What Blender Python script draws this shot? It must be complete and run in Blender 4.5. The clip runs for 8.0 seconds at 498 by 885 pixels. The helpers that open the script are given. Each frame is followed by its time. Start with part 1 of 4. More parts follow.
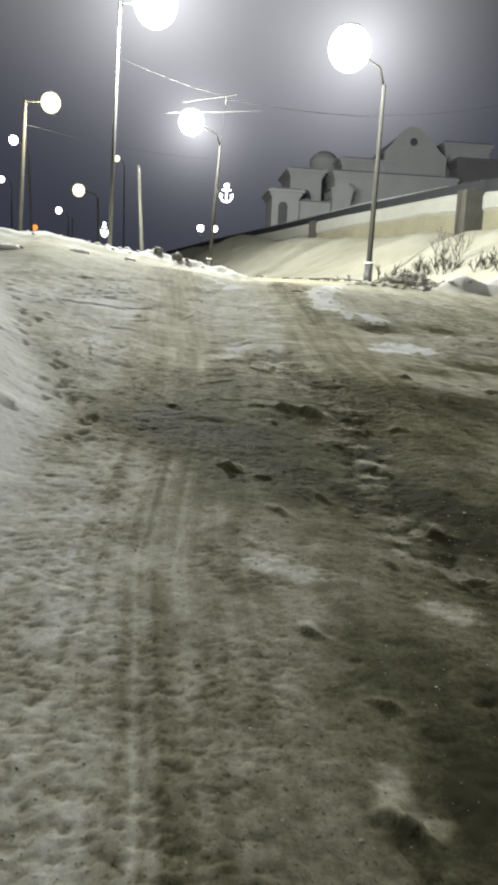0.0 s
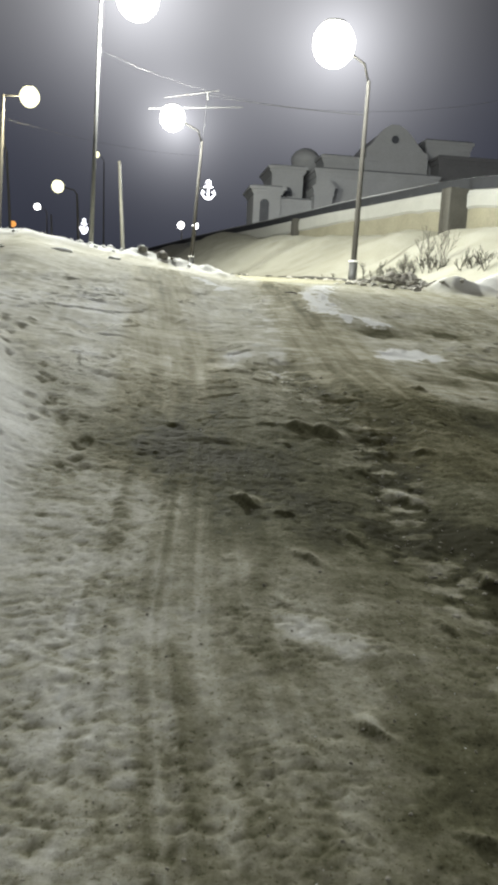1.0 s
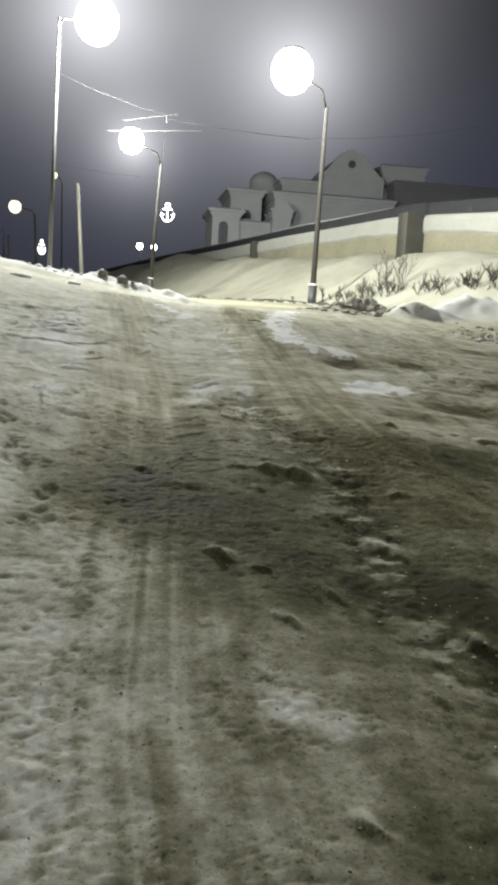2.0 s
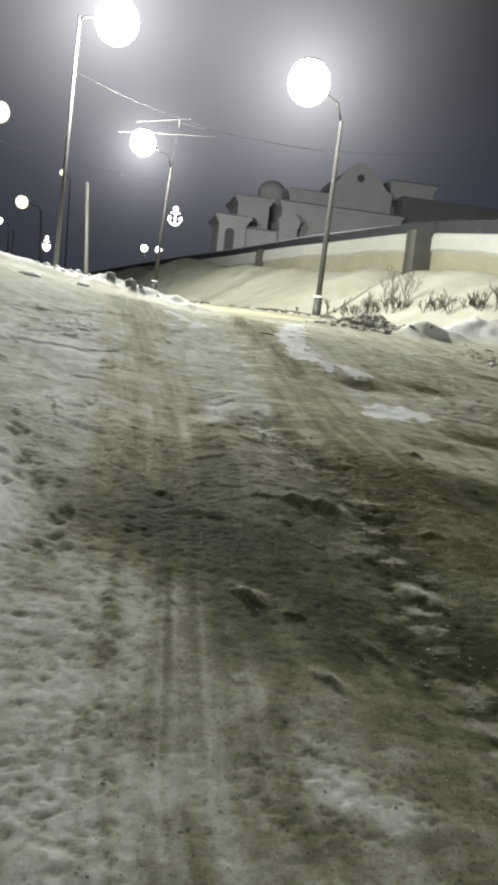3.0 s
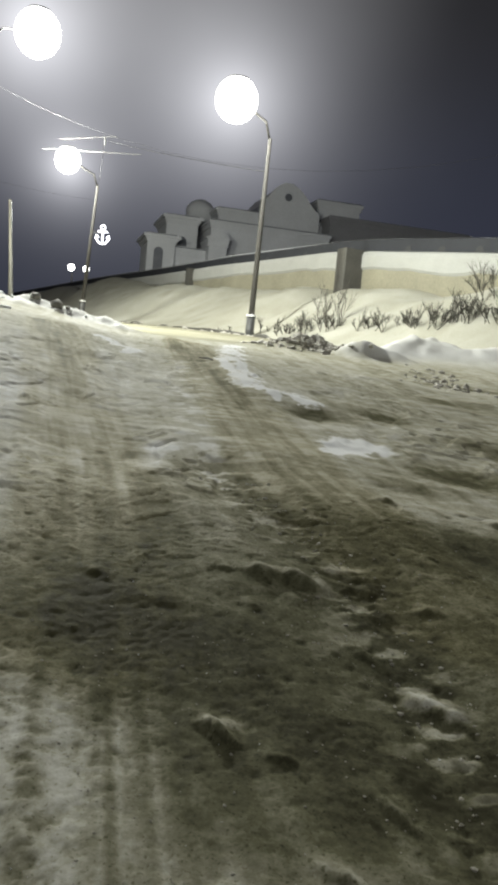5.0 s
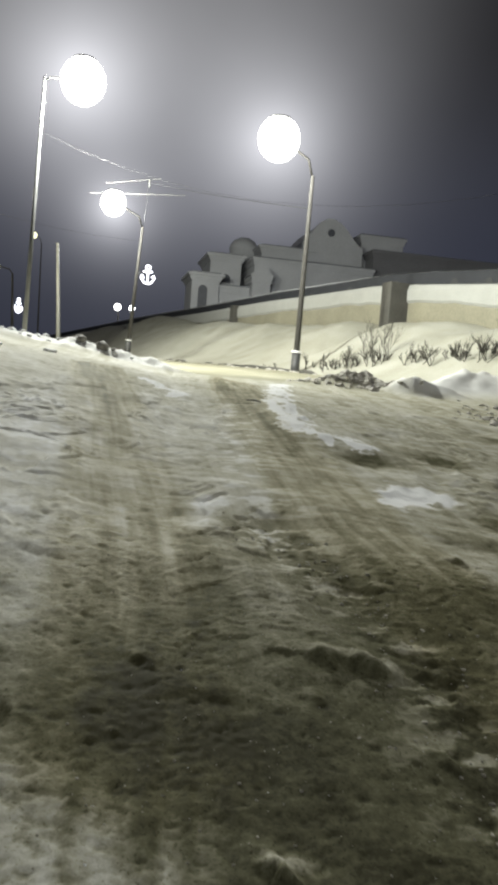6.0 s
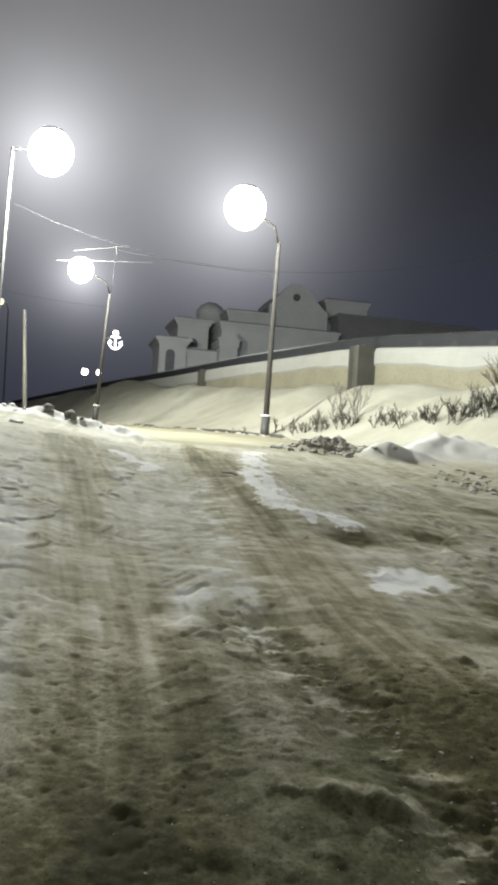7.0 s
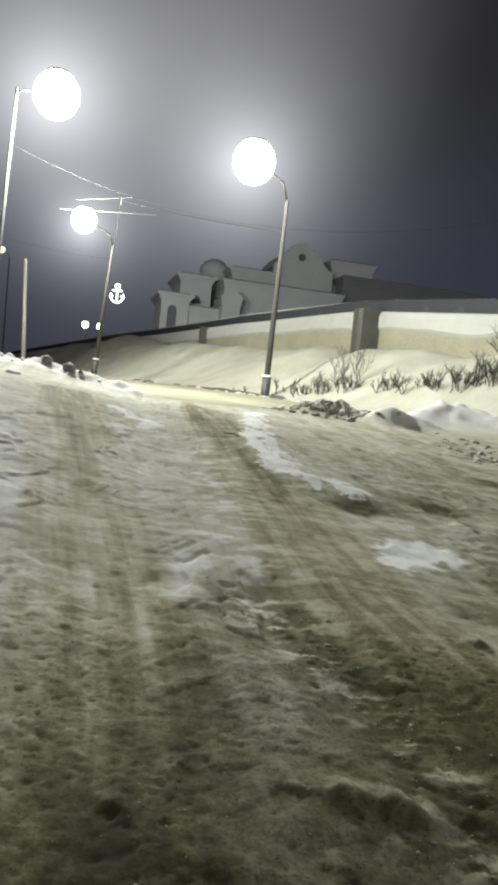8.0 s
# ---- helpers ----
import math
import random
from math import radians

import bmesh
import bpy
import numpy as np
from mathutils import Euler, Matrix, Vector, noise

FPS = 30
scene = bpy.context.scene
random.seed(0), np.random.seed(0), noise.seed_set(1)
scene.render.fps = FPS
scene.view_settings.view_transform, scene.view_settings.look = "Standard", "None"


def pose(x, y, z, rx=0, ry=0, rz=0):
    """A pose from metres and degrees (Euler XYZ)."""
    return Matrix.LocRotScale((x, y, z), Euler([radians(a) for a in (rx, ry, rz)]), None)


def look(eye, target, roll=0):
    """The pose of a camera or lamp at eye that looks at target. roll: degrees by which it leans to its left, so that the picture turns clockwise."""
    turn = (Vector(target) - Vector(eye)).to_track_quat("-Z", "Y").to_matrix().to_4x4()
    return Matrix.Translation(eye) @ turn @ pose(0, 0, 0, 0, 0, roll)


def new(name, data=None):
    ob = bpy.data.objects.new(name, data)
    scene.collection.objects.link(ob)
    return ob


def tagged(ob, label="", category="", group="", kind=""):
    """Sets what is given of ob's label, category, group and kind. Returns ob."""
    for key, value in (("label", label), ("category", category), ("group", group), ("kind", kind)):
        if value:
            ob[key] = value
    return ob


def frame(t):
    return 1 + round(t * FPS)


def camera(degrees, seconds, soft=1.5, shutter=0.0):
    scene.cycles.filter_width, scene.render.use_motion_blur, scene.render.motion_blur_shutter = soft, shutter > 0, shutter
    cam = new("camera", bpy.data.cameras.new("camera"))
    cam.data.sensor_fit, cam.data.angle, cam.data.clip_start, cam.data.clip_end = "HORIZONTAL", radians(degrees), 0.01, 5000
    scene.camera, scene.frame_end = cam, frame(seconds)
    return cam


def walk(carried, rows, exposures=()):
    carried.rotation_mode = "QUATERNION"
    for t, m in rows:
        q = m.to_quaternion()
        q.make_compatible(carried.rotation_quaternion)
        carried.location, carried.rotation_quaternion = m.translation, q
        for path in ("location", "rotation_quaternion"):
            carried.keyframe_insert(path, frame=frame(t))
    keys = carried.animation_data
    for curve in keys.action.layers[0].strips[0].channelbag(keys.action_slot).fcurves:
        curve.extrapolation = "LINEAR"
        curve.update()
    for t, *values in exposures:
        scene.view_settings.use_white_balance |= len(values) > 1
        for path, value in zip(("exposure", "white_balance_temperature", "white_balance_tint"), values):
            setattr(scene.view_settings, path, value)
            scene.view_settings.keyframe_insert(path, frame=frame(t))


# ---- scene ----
cam = camera(34.2, 8.0, soft=3.7, shutter=0.2)
PATH = [
    (0, (-0.005, 1.27, 1.277), (-0.017, 3.243, 0.947), 2.9),
    (0.5, (-0.072, 1.507, 1.306), (-0.101, 3.483, 0.994), 1.9),
    (1, (-0.173, 1.743, 1.33), (-0.136, 3.715, 0.996), 3.0),
    (1.2, (-0.21, 1.795, 1.37), (-0.122, 3.765, 1.039), 3.9),
    (2.3, (-0.257, 1.948, 1.429), (-0.118, 3.925, 1.159), 3.0),
    (2.5, (-0.3, 1.99, 1.433), (-0.19, 3.968, 1.159), 3.5),
    (3, (-0.398, 2.151, 1.486), (-0.248, 4.128, 1.224), 6.2),
    (3.5, (-0.354, 2.319, 1.497), (-0.114, 4.291, 1.272), 5.3),
    (4, (-0.422, 2.539, 1.513), (-0.184, 4.512, 1.29), 4.3),
    (4.2, (-0.439, 2.662, 1.524), (-0.176, 4.631, 1.29), 5.2),
    (5.3, (-0.445, 3.03, 1.58), (-0.13, 4.995, 1.386), 5.3),
    (5.5, (-0.463, 3.115, 1.604), (-0.182, 5.085, 1.41), 5.3),
    (6, (-0.448, 3.288, 1.636), (-0.255, 5.275, 1.509), 4.4),
    (6.5, (-0.506, 3.494, 1.69), (-0.339, 5.487, 1.692), 3.3),
    (7, (-0.513, 3.649, 1.75), (-0.252, 5.632, 1.78), 3.6),
    (7.5, (-0.462, 3.85, 1.741), (-0.18, 5.83, 1.734), 3.9),
    (8, (-0.528, 3.943, 1.755), (-0.254, 5.923, 1.687), 5.8),
]
walk(cam, [(t, look(eye, target, roll)) for t, eye, target, roll in PATH],
     exposures=((0.0, 0.38), (1.2, 0.32), (2.5, 0.25), (4.2, 0.21), (5.5, 0.2), (6.5, 0.2), (7.2, 0.25), (8.0, 0.25)))

# ---- night sky: low cloud that glows over the lit street, lamp halos painted in ----
world = bpy.data.worlds.new("night_sky")
scene.world = world
world.use_nodes = True
wn, wl = world.node_tree.nodes, world.node_tree.links
wn.clear()


def glow_towards(direction, a, b):
    """A soft weight that rises from a to b with the cosine of the angle to a direction."""
    dot = wn.new("ShaderNodeVectorMath")
    dot.operation = "DOT_PRODUCT"
    wl.new(w_tex.outputs["Generated"], dot.inputs[0])
    dot.inputs[1].default_value = Vector(direction).normalized()
    ramp = wn.new("ShaderNodeMapRange")
    ramp.interpolation_type = "SMOOTHSTEP"
    ramp.inputs["From Min"].default_value, ramp.inputs["From Max"].default_value = a, b
    wl.new(dot.outputs["Value"], ramp.inputs["Value"])
    return ramp.outputs["Result"]


def wmix(weight, first, second):
    m = wn.new("ShaderNodeMix")
    m.data_type = "RGBA"
    wl.new(weight, m.inputs["Factor"])
    for socket, value in ((m.inputs[6], first), (m.inputs[7], second)):
        if isinstance(value, tuple):
            socket.default_value = (*value, 1)
        else:
            wl.new(value, socket)
    return m.outputs[2]


w_tex = wn.new("ShaderNodeTexCoord")
w_sep = wn.new("ShaderNodeSeparateXYZ")
wl.new(w_tex.outputs["Generated"], w_sep.inputs[0])
w_up = wn.new("ShaderNodeMapRange")
w_up.interpolation_type = "SMOOTHSTEP"
w_up.inputs["From Min"].default_value, w_up.inputs["From Max"].default_value = 0.15, 0.42
wl.new(w_sep.outputs["Z"], w_up.inputs["Value"])
w_base = wmix(w_up.outputs["Result"], (0.026, 0.029, 0.044), (0.016, 0.016, 0.018))


def wmath(operation, first, second=0.0):
    m = wn.new("ShaderNodeMath")
    m.operation = operation
    for socket, value in zip(m.inputs, (first, second)):
        if isinstance(value, (int, float)):
            socket.default_value = value
        else:
            wl.new(value, socket)
    return m.outputs[0]


def wadd(first, weight, colour):
    tint = wn.new("ShaderNodeVectorMath")
    tint.operation = "SCALE"
    tint.inputs[0].default_value = colour
    wl.new(weight, tint.inputs["Scale"])
    m = wn.new("ShaderNodeVectorMath")
    wl.new(first, m.inputs[0])
    wl.new(tint.outputs[0], m.inputs[1])
    return m.outputs[0]


def halo_round(direction, spread):
    """A lamp's halo painted into the sky, fading with the angle in radians."""
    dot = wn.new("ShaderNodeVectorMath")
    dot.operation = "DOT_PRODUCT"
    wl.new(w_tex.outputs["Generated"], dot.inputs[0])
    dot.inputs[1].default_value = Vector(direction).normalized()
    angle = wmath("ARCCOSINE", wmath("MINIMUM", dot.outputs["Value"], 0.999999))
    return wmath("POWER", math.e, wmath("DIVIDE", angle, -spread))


w_cloud = wmath("MULTIPLY", glow_towards((-0.2, 1.0, 0.55), 0.87, 1.0), w_up.outputs["Result"])
w_broad = wadd(w_base, w_cloud, (0.10, 0.10, 0.102))
# glare around the three near lamps, painted as sky glow
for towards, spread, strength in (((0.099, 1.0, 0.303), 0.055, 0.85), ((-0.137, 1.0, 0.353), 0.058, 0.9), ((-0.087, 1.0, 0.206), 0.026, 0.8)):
    w_broad = wadd(w_broad, halo_round(towards, spread), (strength * 0.98, strength * 0.985, strength * 1.04))
w_noise = wn.new("ShaderNodeTexNoise")
w_noise.inputs["Scale"].default_value, w_noise.inputs["Detail"].default_value = 5.0, 4.0
wl.new(w_tex.outputs["Generated"], w_noise.inputs["Vector"])
w_var = wn.new("ShaderNodeMapRange")
w_var.inputs["To Min"].default_value, w_var.inputs["To Max"].default_value = 0.86, 1.14
wl.new(w_noise.outputs["Fac"], w_var.inputs["Value"])
w_bg = wn.new("ShaderNodeBackground")
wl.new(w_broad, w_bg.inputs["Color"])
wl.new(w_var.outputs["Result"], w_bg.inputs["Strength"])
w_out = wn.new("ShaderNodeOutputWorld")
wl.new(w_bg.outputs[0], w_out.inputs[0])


def lamp_light(place, watts, colour, radius=0.35):
    data = bpy.data.lights.new("lamp_light", "POINT")
    data.energy, data.color, data.shadow_soft_size = watts, colour, radius
    ob = new("lamp_light", data)
    ob.location = place
    return ob


COLD, WARM = (0.955, 0.985, 0.92), (1.0, 0.92, 0.62)

# ---- materials ----
def material(name, colour, rough=0.6, metal=0.0, vary=0.25, scale=6.0, grain=60.0, bump_height=0.01, bump_strength=0.4, emit=0.0, emit_colour=None):
    """A surface with two scales of variation in colour and a fine relief."""
    m = bpy.data.materials.new(name)
    m.use_nodes = True
    n, l = m.node_tree.nodes, m.node_tree.links
    b = n["Principled BSDF"]
    tex = n.new("ShaderNodeTexCoord")
    big, small = n.new("ShaderNodeTexNoise"), n.new("ShaderNodeTexNoise")
    big.inputs["Scale"].default_value, big.inputs["Detail"].default_value = scale, 5
    small.inputs["Scale"].default_value, small.inputs["Detail"].default_value = grain, 3
    for t in (big, small):
        l.new(tex.outputs["Object"], t.inputs["Vector"])
    add = n.new("ShaderNodeMath")
    add.operation = "ADD"
    l.new(big.outputs["Fac"], add.inputs[0])
    l.new(small.outputs["Fac"], add.inputs[1])
    span = n.new("ShaderNodeMapRange")
    span.inputs["From Min"].default_value, span.inputs["From Max"].default_value = 0.6, 1.4
    l.new(add.outputs[0], span.inputs["Value"])
    mix = n.new("ShaderNodeMix")
    mix.data_type = "RGBA"
    l.new(span.outputs["Result"], mix.inputs["Factor"])
    mix.inputs[6].default_value = (*[c * (1 - vary) for c in colour], 1)
    mix.inputs[7].default_value = (*[min(1, c * (1 + vary)) for c in colour], 1)
    l.new(mix.outputs[2], b.inputs["Base Color"])
    b.inputs["Roughness"].default_value, b.inputs["Metallic"].default_value = rough, metal
    bp = n.new("ShaderNodeBump")
    bp.inputs["Strength"].default_value, bp.inputs["Distance"].default_value = bump_strength, bump_height
    l.new(add.outputs[0], bp.inputs["Height"])
    l.new(bp.outputs[0], b.inputs["Normal"])
    if emit:
        b.inputs["Emission Color"].default_value = (*(emit_colour or colour), 1)
        b.inputs["Emission Strength"].default_value = emit
    return m


def ground_material():
    """Packed snow turning to brown dirty ice and painted shade where its mask says."""
    m = bpy.data.materials.new("packed_snow")
    m.use_nodes = True
    n, l = m.node_tree.nodes, m.node_tree.links
    b = n["Principled BSDF"]
    tex = n.new("ShaderNodeTexCoord")

    def noise_at(scale, detail, rough=0.55, stretch=None):
        t = n.new("ShaderNodeTexNoise")
        t.inputs["Scale"].default_value, t.inputs["Detail"].default_value, t.inputs["Roughness"].default_value = scale, detail, rough
        if stretch:
            mp = n.new("ShaderNodeMapping")
            mp.inputs["Scale"].default_value = stretch
            l.new(tex.outputs["Object"], mp.inputs["Vector"])
            l.new(mp.outputs[0], t.inputs["Vector"])
        else:
            l.new(tex.outputs["Object"], t.inputs["Vector"])
        return t.outputs["Fac"]

    def calc(op, a, c):
        q = n.new("ShaderNodeMath")
        q.operation = op
        for socket, value in zip(q.inputs, (a, c)):
            if isinstance(value, (int, float)):
                socket.default_value = value
            else:
                l.new(value, socket)
        return q.outputs[0]

    dirt_shade = n.new("ShaderNodeAttribute")
    dirt_shade.attribute_name = "dirt_shade"
    grain = n.new("ShaderNodeAttribute")
    grain.attribute_name = "grain"
    mottle = calc("MULTIPLY", calc("SUBTRACT", noise_at(11, 5, 0.6), 0.5), 0.3)
    grit = calc("MULTIPLY", calc("SUBTRACT", noise_at(60, 4, 0.65), 0.5), 0.38)
    speck = n.new("ShaderNodeMapRange")
    speck.inputs["From Min"].default_value, speck.inputs["From Max"].default_value = 0.60, 0.72
    speck.inputs["To Max"].default_value = 0.18
    l.new(noise_at(85, 2, 0.5), speck.inputs["Value"])
    rough_part = calc("MULTIPLY", calc("ADD", mottle, grit), grain.outputs["Fac"])
    mask = calc("ADD", calc("ADD", dirt_shade.outputs["Fac"], rough_part), calc("MULTIPLY", calc("MULTIPLY", speck.outputs["Result"], grain.outputs["Fac"]), calc("MINIMUM", calc("MULTIPLY", dirt_shade.outputs["Fac"], 3.0), 1.0)))
    ramp = n.new("ShaderNodeValToRGB")
    l.new(mask, ramp.inputs[0])
    e = ramp.color_ramp.elements
    e[0].position, e[0].color = 0.0, (0.80, 0.80, 0.79, 1)
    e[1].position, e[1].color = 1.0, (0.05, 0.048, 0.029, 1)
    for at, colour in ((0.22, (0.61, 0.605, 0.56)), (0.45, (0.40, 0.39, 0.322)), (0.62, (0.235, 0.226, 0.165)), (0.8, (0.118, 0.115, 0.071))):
        el = e.new(at)
        el.color = (*colour, 1)
    silt = n.new("ShaderNodeAttribute")
    silt.attribute_name = "silt"
    warm = n.new("ShaderNodeMix")
    warm.data_type, warm.blend_type = "RGBA", "MULTIPLY"
    l.new(silt.outputs["Fac"], warm.inputs["Factor"])
    l.new(ramp.outputs[0], warm.inputs[6])
    warm.inputs[7].default_value = (1.0, 0.962, 0.86, 1)
    l.new(warm.outputs[2], b.inputs["Base Color"])
    wet = n.new("ShaderNodeMapRange")
    l.new(mask, wet.inputs["Value"])
    wet.inputs["From Min"].default_value, wet.inputs["From Max"].default_value = 0.2, 1.0
    wet.inputs["To Min"].default_value, wet.inputs["To Max"].default_value = 0.82, 0.66
    l.new(wet.outputs["Result"], b.inputs["Roughness"])
    b.inputs["Specular IOR Level"].default_value = 0.012
    relief = calc("ADD", calc("MULTIPLY", noise_at(34, 5, 0.65), 0.15), calc("MULTIPLY", noise_at(140, 4, 0.7), 0.24))
    bp = n.new("ShaderNodeBump")
    bp.inputs["Strength"].default_value, bp.inputs["Distance"].default_value = 0.7, 0.009
    l.new(calc("MULTIPLY", grain.outputs["Fac"], 0.75), bp.inputs["Strength"])
    l.new(relief, bp.inputs["Height"])
    l.new(bp.outputs[0], b.inputs["Normal"])
    return m


SNOW_ICE = ground_material()
SNOW = material("fresh_snow", (0.82, 0.82, 0.81), 0.85, vary=0.06, scale=2, grain=25, bump_height=0.03)
DIRTY_SNOW = material("dirty_snow", (0.42, 0.40, 0.35), 0.8, vary=0.45, scale=7, grain=40, bump_height=0.03, bump_strength=0.7)
STEEL = material("galvanised_steel", (0.20, 0.20, 0.19), 0.55, 0.2, vary=0.25, scale=2.5, grain=30, bump_height=0.003)
DARK_STEEL = material("painted_dark_steel", (0.07, 0.07, 0.068), 0.5, 0.2, vary=0.3, scale=4, grain=40, bump_height=0.003)
CONCRETE_POLE = material("weathered_concrete", (0.048, 0.045, 0.039), 0.8, vary=0.25, scale=3, grain=40, bump_height=0.006)
PLASTER = material("beige_plaster", (0.25, 0.235, 0.17), 0.85, vary=0.22, scale=0.7, grain=9, bump_height=0.01)
CLEAR_ICE = material("clear_ice", (0.75, 0.77, 0.78), 0.18, vary=0.05, scale=30, grain=90, bump_height=0.0005)
CRUMB = material("ice_crumb", (0.30, 0.285, 0.235), 0.8, vary=0.2, scale=30, grain=90, bump_height=0.004)
GREY_CONCRETE = material("dark_concrete", (0.075, 0.072, 0.062), 0.85, vary=0.3, scale=1.1, grain=14, bump_height=0.012)
OLD_SNOW = material("old_snow", (0.37, 0.372, 0.345), 0.85, vary=0.1, scale=1.3, grain=18, bump_height=0.03)
PARAPET = material("dark_parapet", (0.028, 0.03, 0.035), 0.8, vary=0.25, scale=1.2, grain=14, bump_height=0.01)
COPING = material("frosted_concrete", (0.34, 0.345, 0.36), 0.85, vary=0.2, scale=1.2, grain=14, bump_height=0.01)
CHURCH_WALL = material("white_plaster", (0.50, 0.51, 0.53), 0.85, vary=0.12, scale=0.5, grain=8, bump_height=0.01)
# white plaster darkened for the dimly lit right wing
DIM_WING = material("dimmed_white_plaster", (0.19, 0.19, 0.20), 0.85, vary=0.15, scale=0.5, grain=8, bump_height=0.01)
ROOF = material("roof_sheet", (0.2, 0.205, 0.22), 0.55, 0.3, vary=0.2, scale=0.6, grain=8, bump_height=0.01)
DARK_GLASS = material("dark_window", (0.12, 0.125, 0.14), 0.25, vary=0.2, scale=2, grain=10, bump_height=0.002)
BARK = material("bare_twigs", (0.052, 0.048, 0.038), 0.85, vary=0.35, scale=9, grain=60, bump_height=0.004)
STONE = material("rock", (0.20, 0.19, 0.165), 0.85, vary=0.4, scale=7, grain=40, bump_height=0.02)
CABLE = material("cable", (0.03, 0.03, 0.03), 0.6, 0.0, vary=0.1)
LIT_COLD = material("lit_diffuser", (0.9, 0.9, 0.88), 0.4, vary=0.02, emit=8.0, emit_colour=(1.0, 0.99, 0.95))
LIT_WARM = material("lit_warm_diffuser", (0.2, 0.2, 0.1), 0.4, vary=0.02, emit=1.7, emit_colour=(1.0, 0.97, 0.60))
LIT_ORANGE = material("lit_orange_diffuser", (0.2, 0.1, 0.05), 0.4, vary=0.02, emit=0.9, emit_colour=(1.0, 0.42, 0.10))
LIT_LED = material("lit_led_rope", (0.9, 0.9, 1.0), 0.4, vary=0.02, emit=3.5, emit_colour=(0.92, 0.93, 1.0))


# ---- mesh helpers ----
def part(name, bm, mat, parent=None, label="", smooth_faces=False):
    me = bpy.data.meshes.new(name)
    bm.to_mesh(me)
    bm.free()
    me.materials.append(mat)
    if smooth_faces:
        me.polygons.foreach_set("use_smooth", [True] * len(me.polygons))
    ob = new(name, me)
    ob.parent = parent
    if label:
        ob["label"] = label
    return ob


def thing(name, place, label, category, group="", kind="", turn=0.0):
    ob = new(name)
    ob.matrix_basis = pose(*place, 0, 0, turn)
    return tagged(ob, label, category, group, kind)


def box(bm, lo, hi, bevel=0.0, m=None):
    r = bmesh.ops.create_cube(bm, size=1.0)
    lo, hi = Vector(lo), Vector(hi)
    t = Matrix.Translation((lo + hi) / 2) @ Matrix.Diagonal((*(hi - lo), 1))
    bmesh.ops.transform(bm, matrix=(m or Matrix()) @ t, verts=r["verts"])
    if bevel:
        edges = list({e for v in r["verts"] for e in v.link_edges})
        bmesh.ops.bevel(bm, geom=edges, offset=bevel, segments=2, affect="EDGES")
    return bm


def boxes(*spans, bevel=0.0):
    bm = bmesh.new()
    for lo, hi in spans:
        box(bm, lo, hi, bevel)
    return bm


def tube(bm, points, radii, sides=8, caps=True):
    """A tapered tube through points."""
    pts = [Vector(p) for p in points]
    rings = []
    for k, p in enumerate(pts):
        d = (pts[min(k + 1, len(pts) - 1)] - pts[max(k - 1, 0)]).normalized()
        u = d.orthogonal().normalized() if k == 0 else (u - d * u.dot(d)).normalized()
        v = d.cross(u)
        r = radii[k] if isinstance(radii, (list, tuple)) else radii
        rings.append([bm.verts.new(p + r * (math.cos(a) * u + math.sin(a) * v)) for a in (2 * math.pi * q / sides for q in range(sides))])
    for a, c in zip(rings, rings[1:]):
        for q in range(sides):
            bm.faces.new((a[q], a[(q + 1) % sides], c[(q + 1) % sides], c[q]))
    if caps:
        bm.faces.new(rings[0][::-1])
        bm.faces.new(rings[-1])
    return bm


def lathe(bm, rings, sides=24, centre=(0, 0, 0)):
    """A turned body from (radius, height) pairs."""
    c = Vector(centre)
    loops = [[bm.verts.new(c + Vector((r * math.cos(2 * math.pi * q / sides), r * math.sin(2 * math.pi * q / sides), z))) for q in range(sides)] for r, z in rings]
    for a, b in zip(loops, loops[1:]):
        for q in range(sides):
            bm.faces.new((a[q], a[(q + 1) % sides], b[(q + 1) % sides], b[q]))
    bm.faces.new(loops[0][::-1])
    bm.faces.new(loops[-1])
    return bm


WALL_A, WALL_D = (10.6, 44.0), (-0.29, 0.957)


def smooth(a, b, v):
    q = np.clip((v - a) / (b - a), 0.0, 1.0)
    return q * q * (3 - 2 * q)


def hash2(i, j, seed):
    n = (i.astype(np.int64) * 374761393 + j.astype(np.int64) * 668265263 + seed * 974634777) & 0x7FFFFFFF
    n = ((n ^ (n >> 13)) * 1274126177) & 0x7FFFFFFF
    return ((n ^ (n >> 16)) & 0xFFFF) / 65535.0


def vnoise(x, y, seed):
    i, j = np.floor(x), np.floor(y)
    u, v = x - i, y - j
    u, v = u * u * u * (u * (u * 6 - 15) + 10), v * v * v * (v * (v * 6 - 15) + 10)
    a, b = hash2(i, j, seed), hash2(i + 1, j, seed)
    c, d = hash2(i, j + 1, seed), hash2(i + 1, j + 1, seed)
    return (a + (b - a) * u) * (1 - v) + (c + (d - c) * u) * v


def fbm(x, y, seed, octaves=4):
    total, amp, norm = 0.0, 1.0, 0.0
    for k in range(octaves):
        total = total + amp * vnoise(x + 17.3 * k, y - 9.1 * k, seed + k)
        norm += amp
        x, y, amp = x * 2.03 + 0.37 * y, y * 2.03 - 0.37 * x, amp * 0.5
    return total / norm


PROFILE = ((-60, -7.0), (-2, -0.36), (0, -0.1), (3.8, 0.36), (5.1, 0.56), (6.16, 0.66), (7.3, 0.83), (9.1, 1.02), (10.3, 1.2),
           (12.9, 1.52), (14.5, 1.64), (17, 1.75), (20, 1.87), (24, 2.0), (30, 2.25), (38, 2.6), (56, 3.2), (120, 3.7), (400, 4.2))


def profile(y):
    px, pz = np.array(PROFILE).T
    return sum(np.interp(y + k, px, pz) for k in (-0.5, -0.25, 0.0, 0.25, 0.5)) / 5


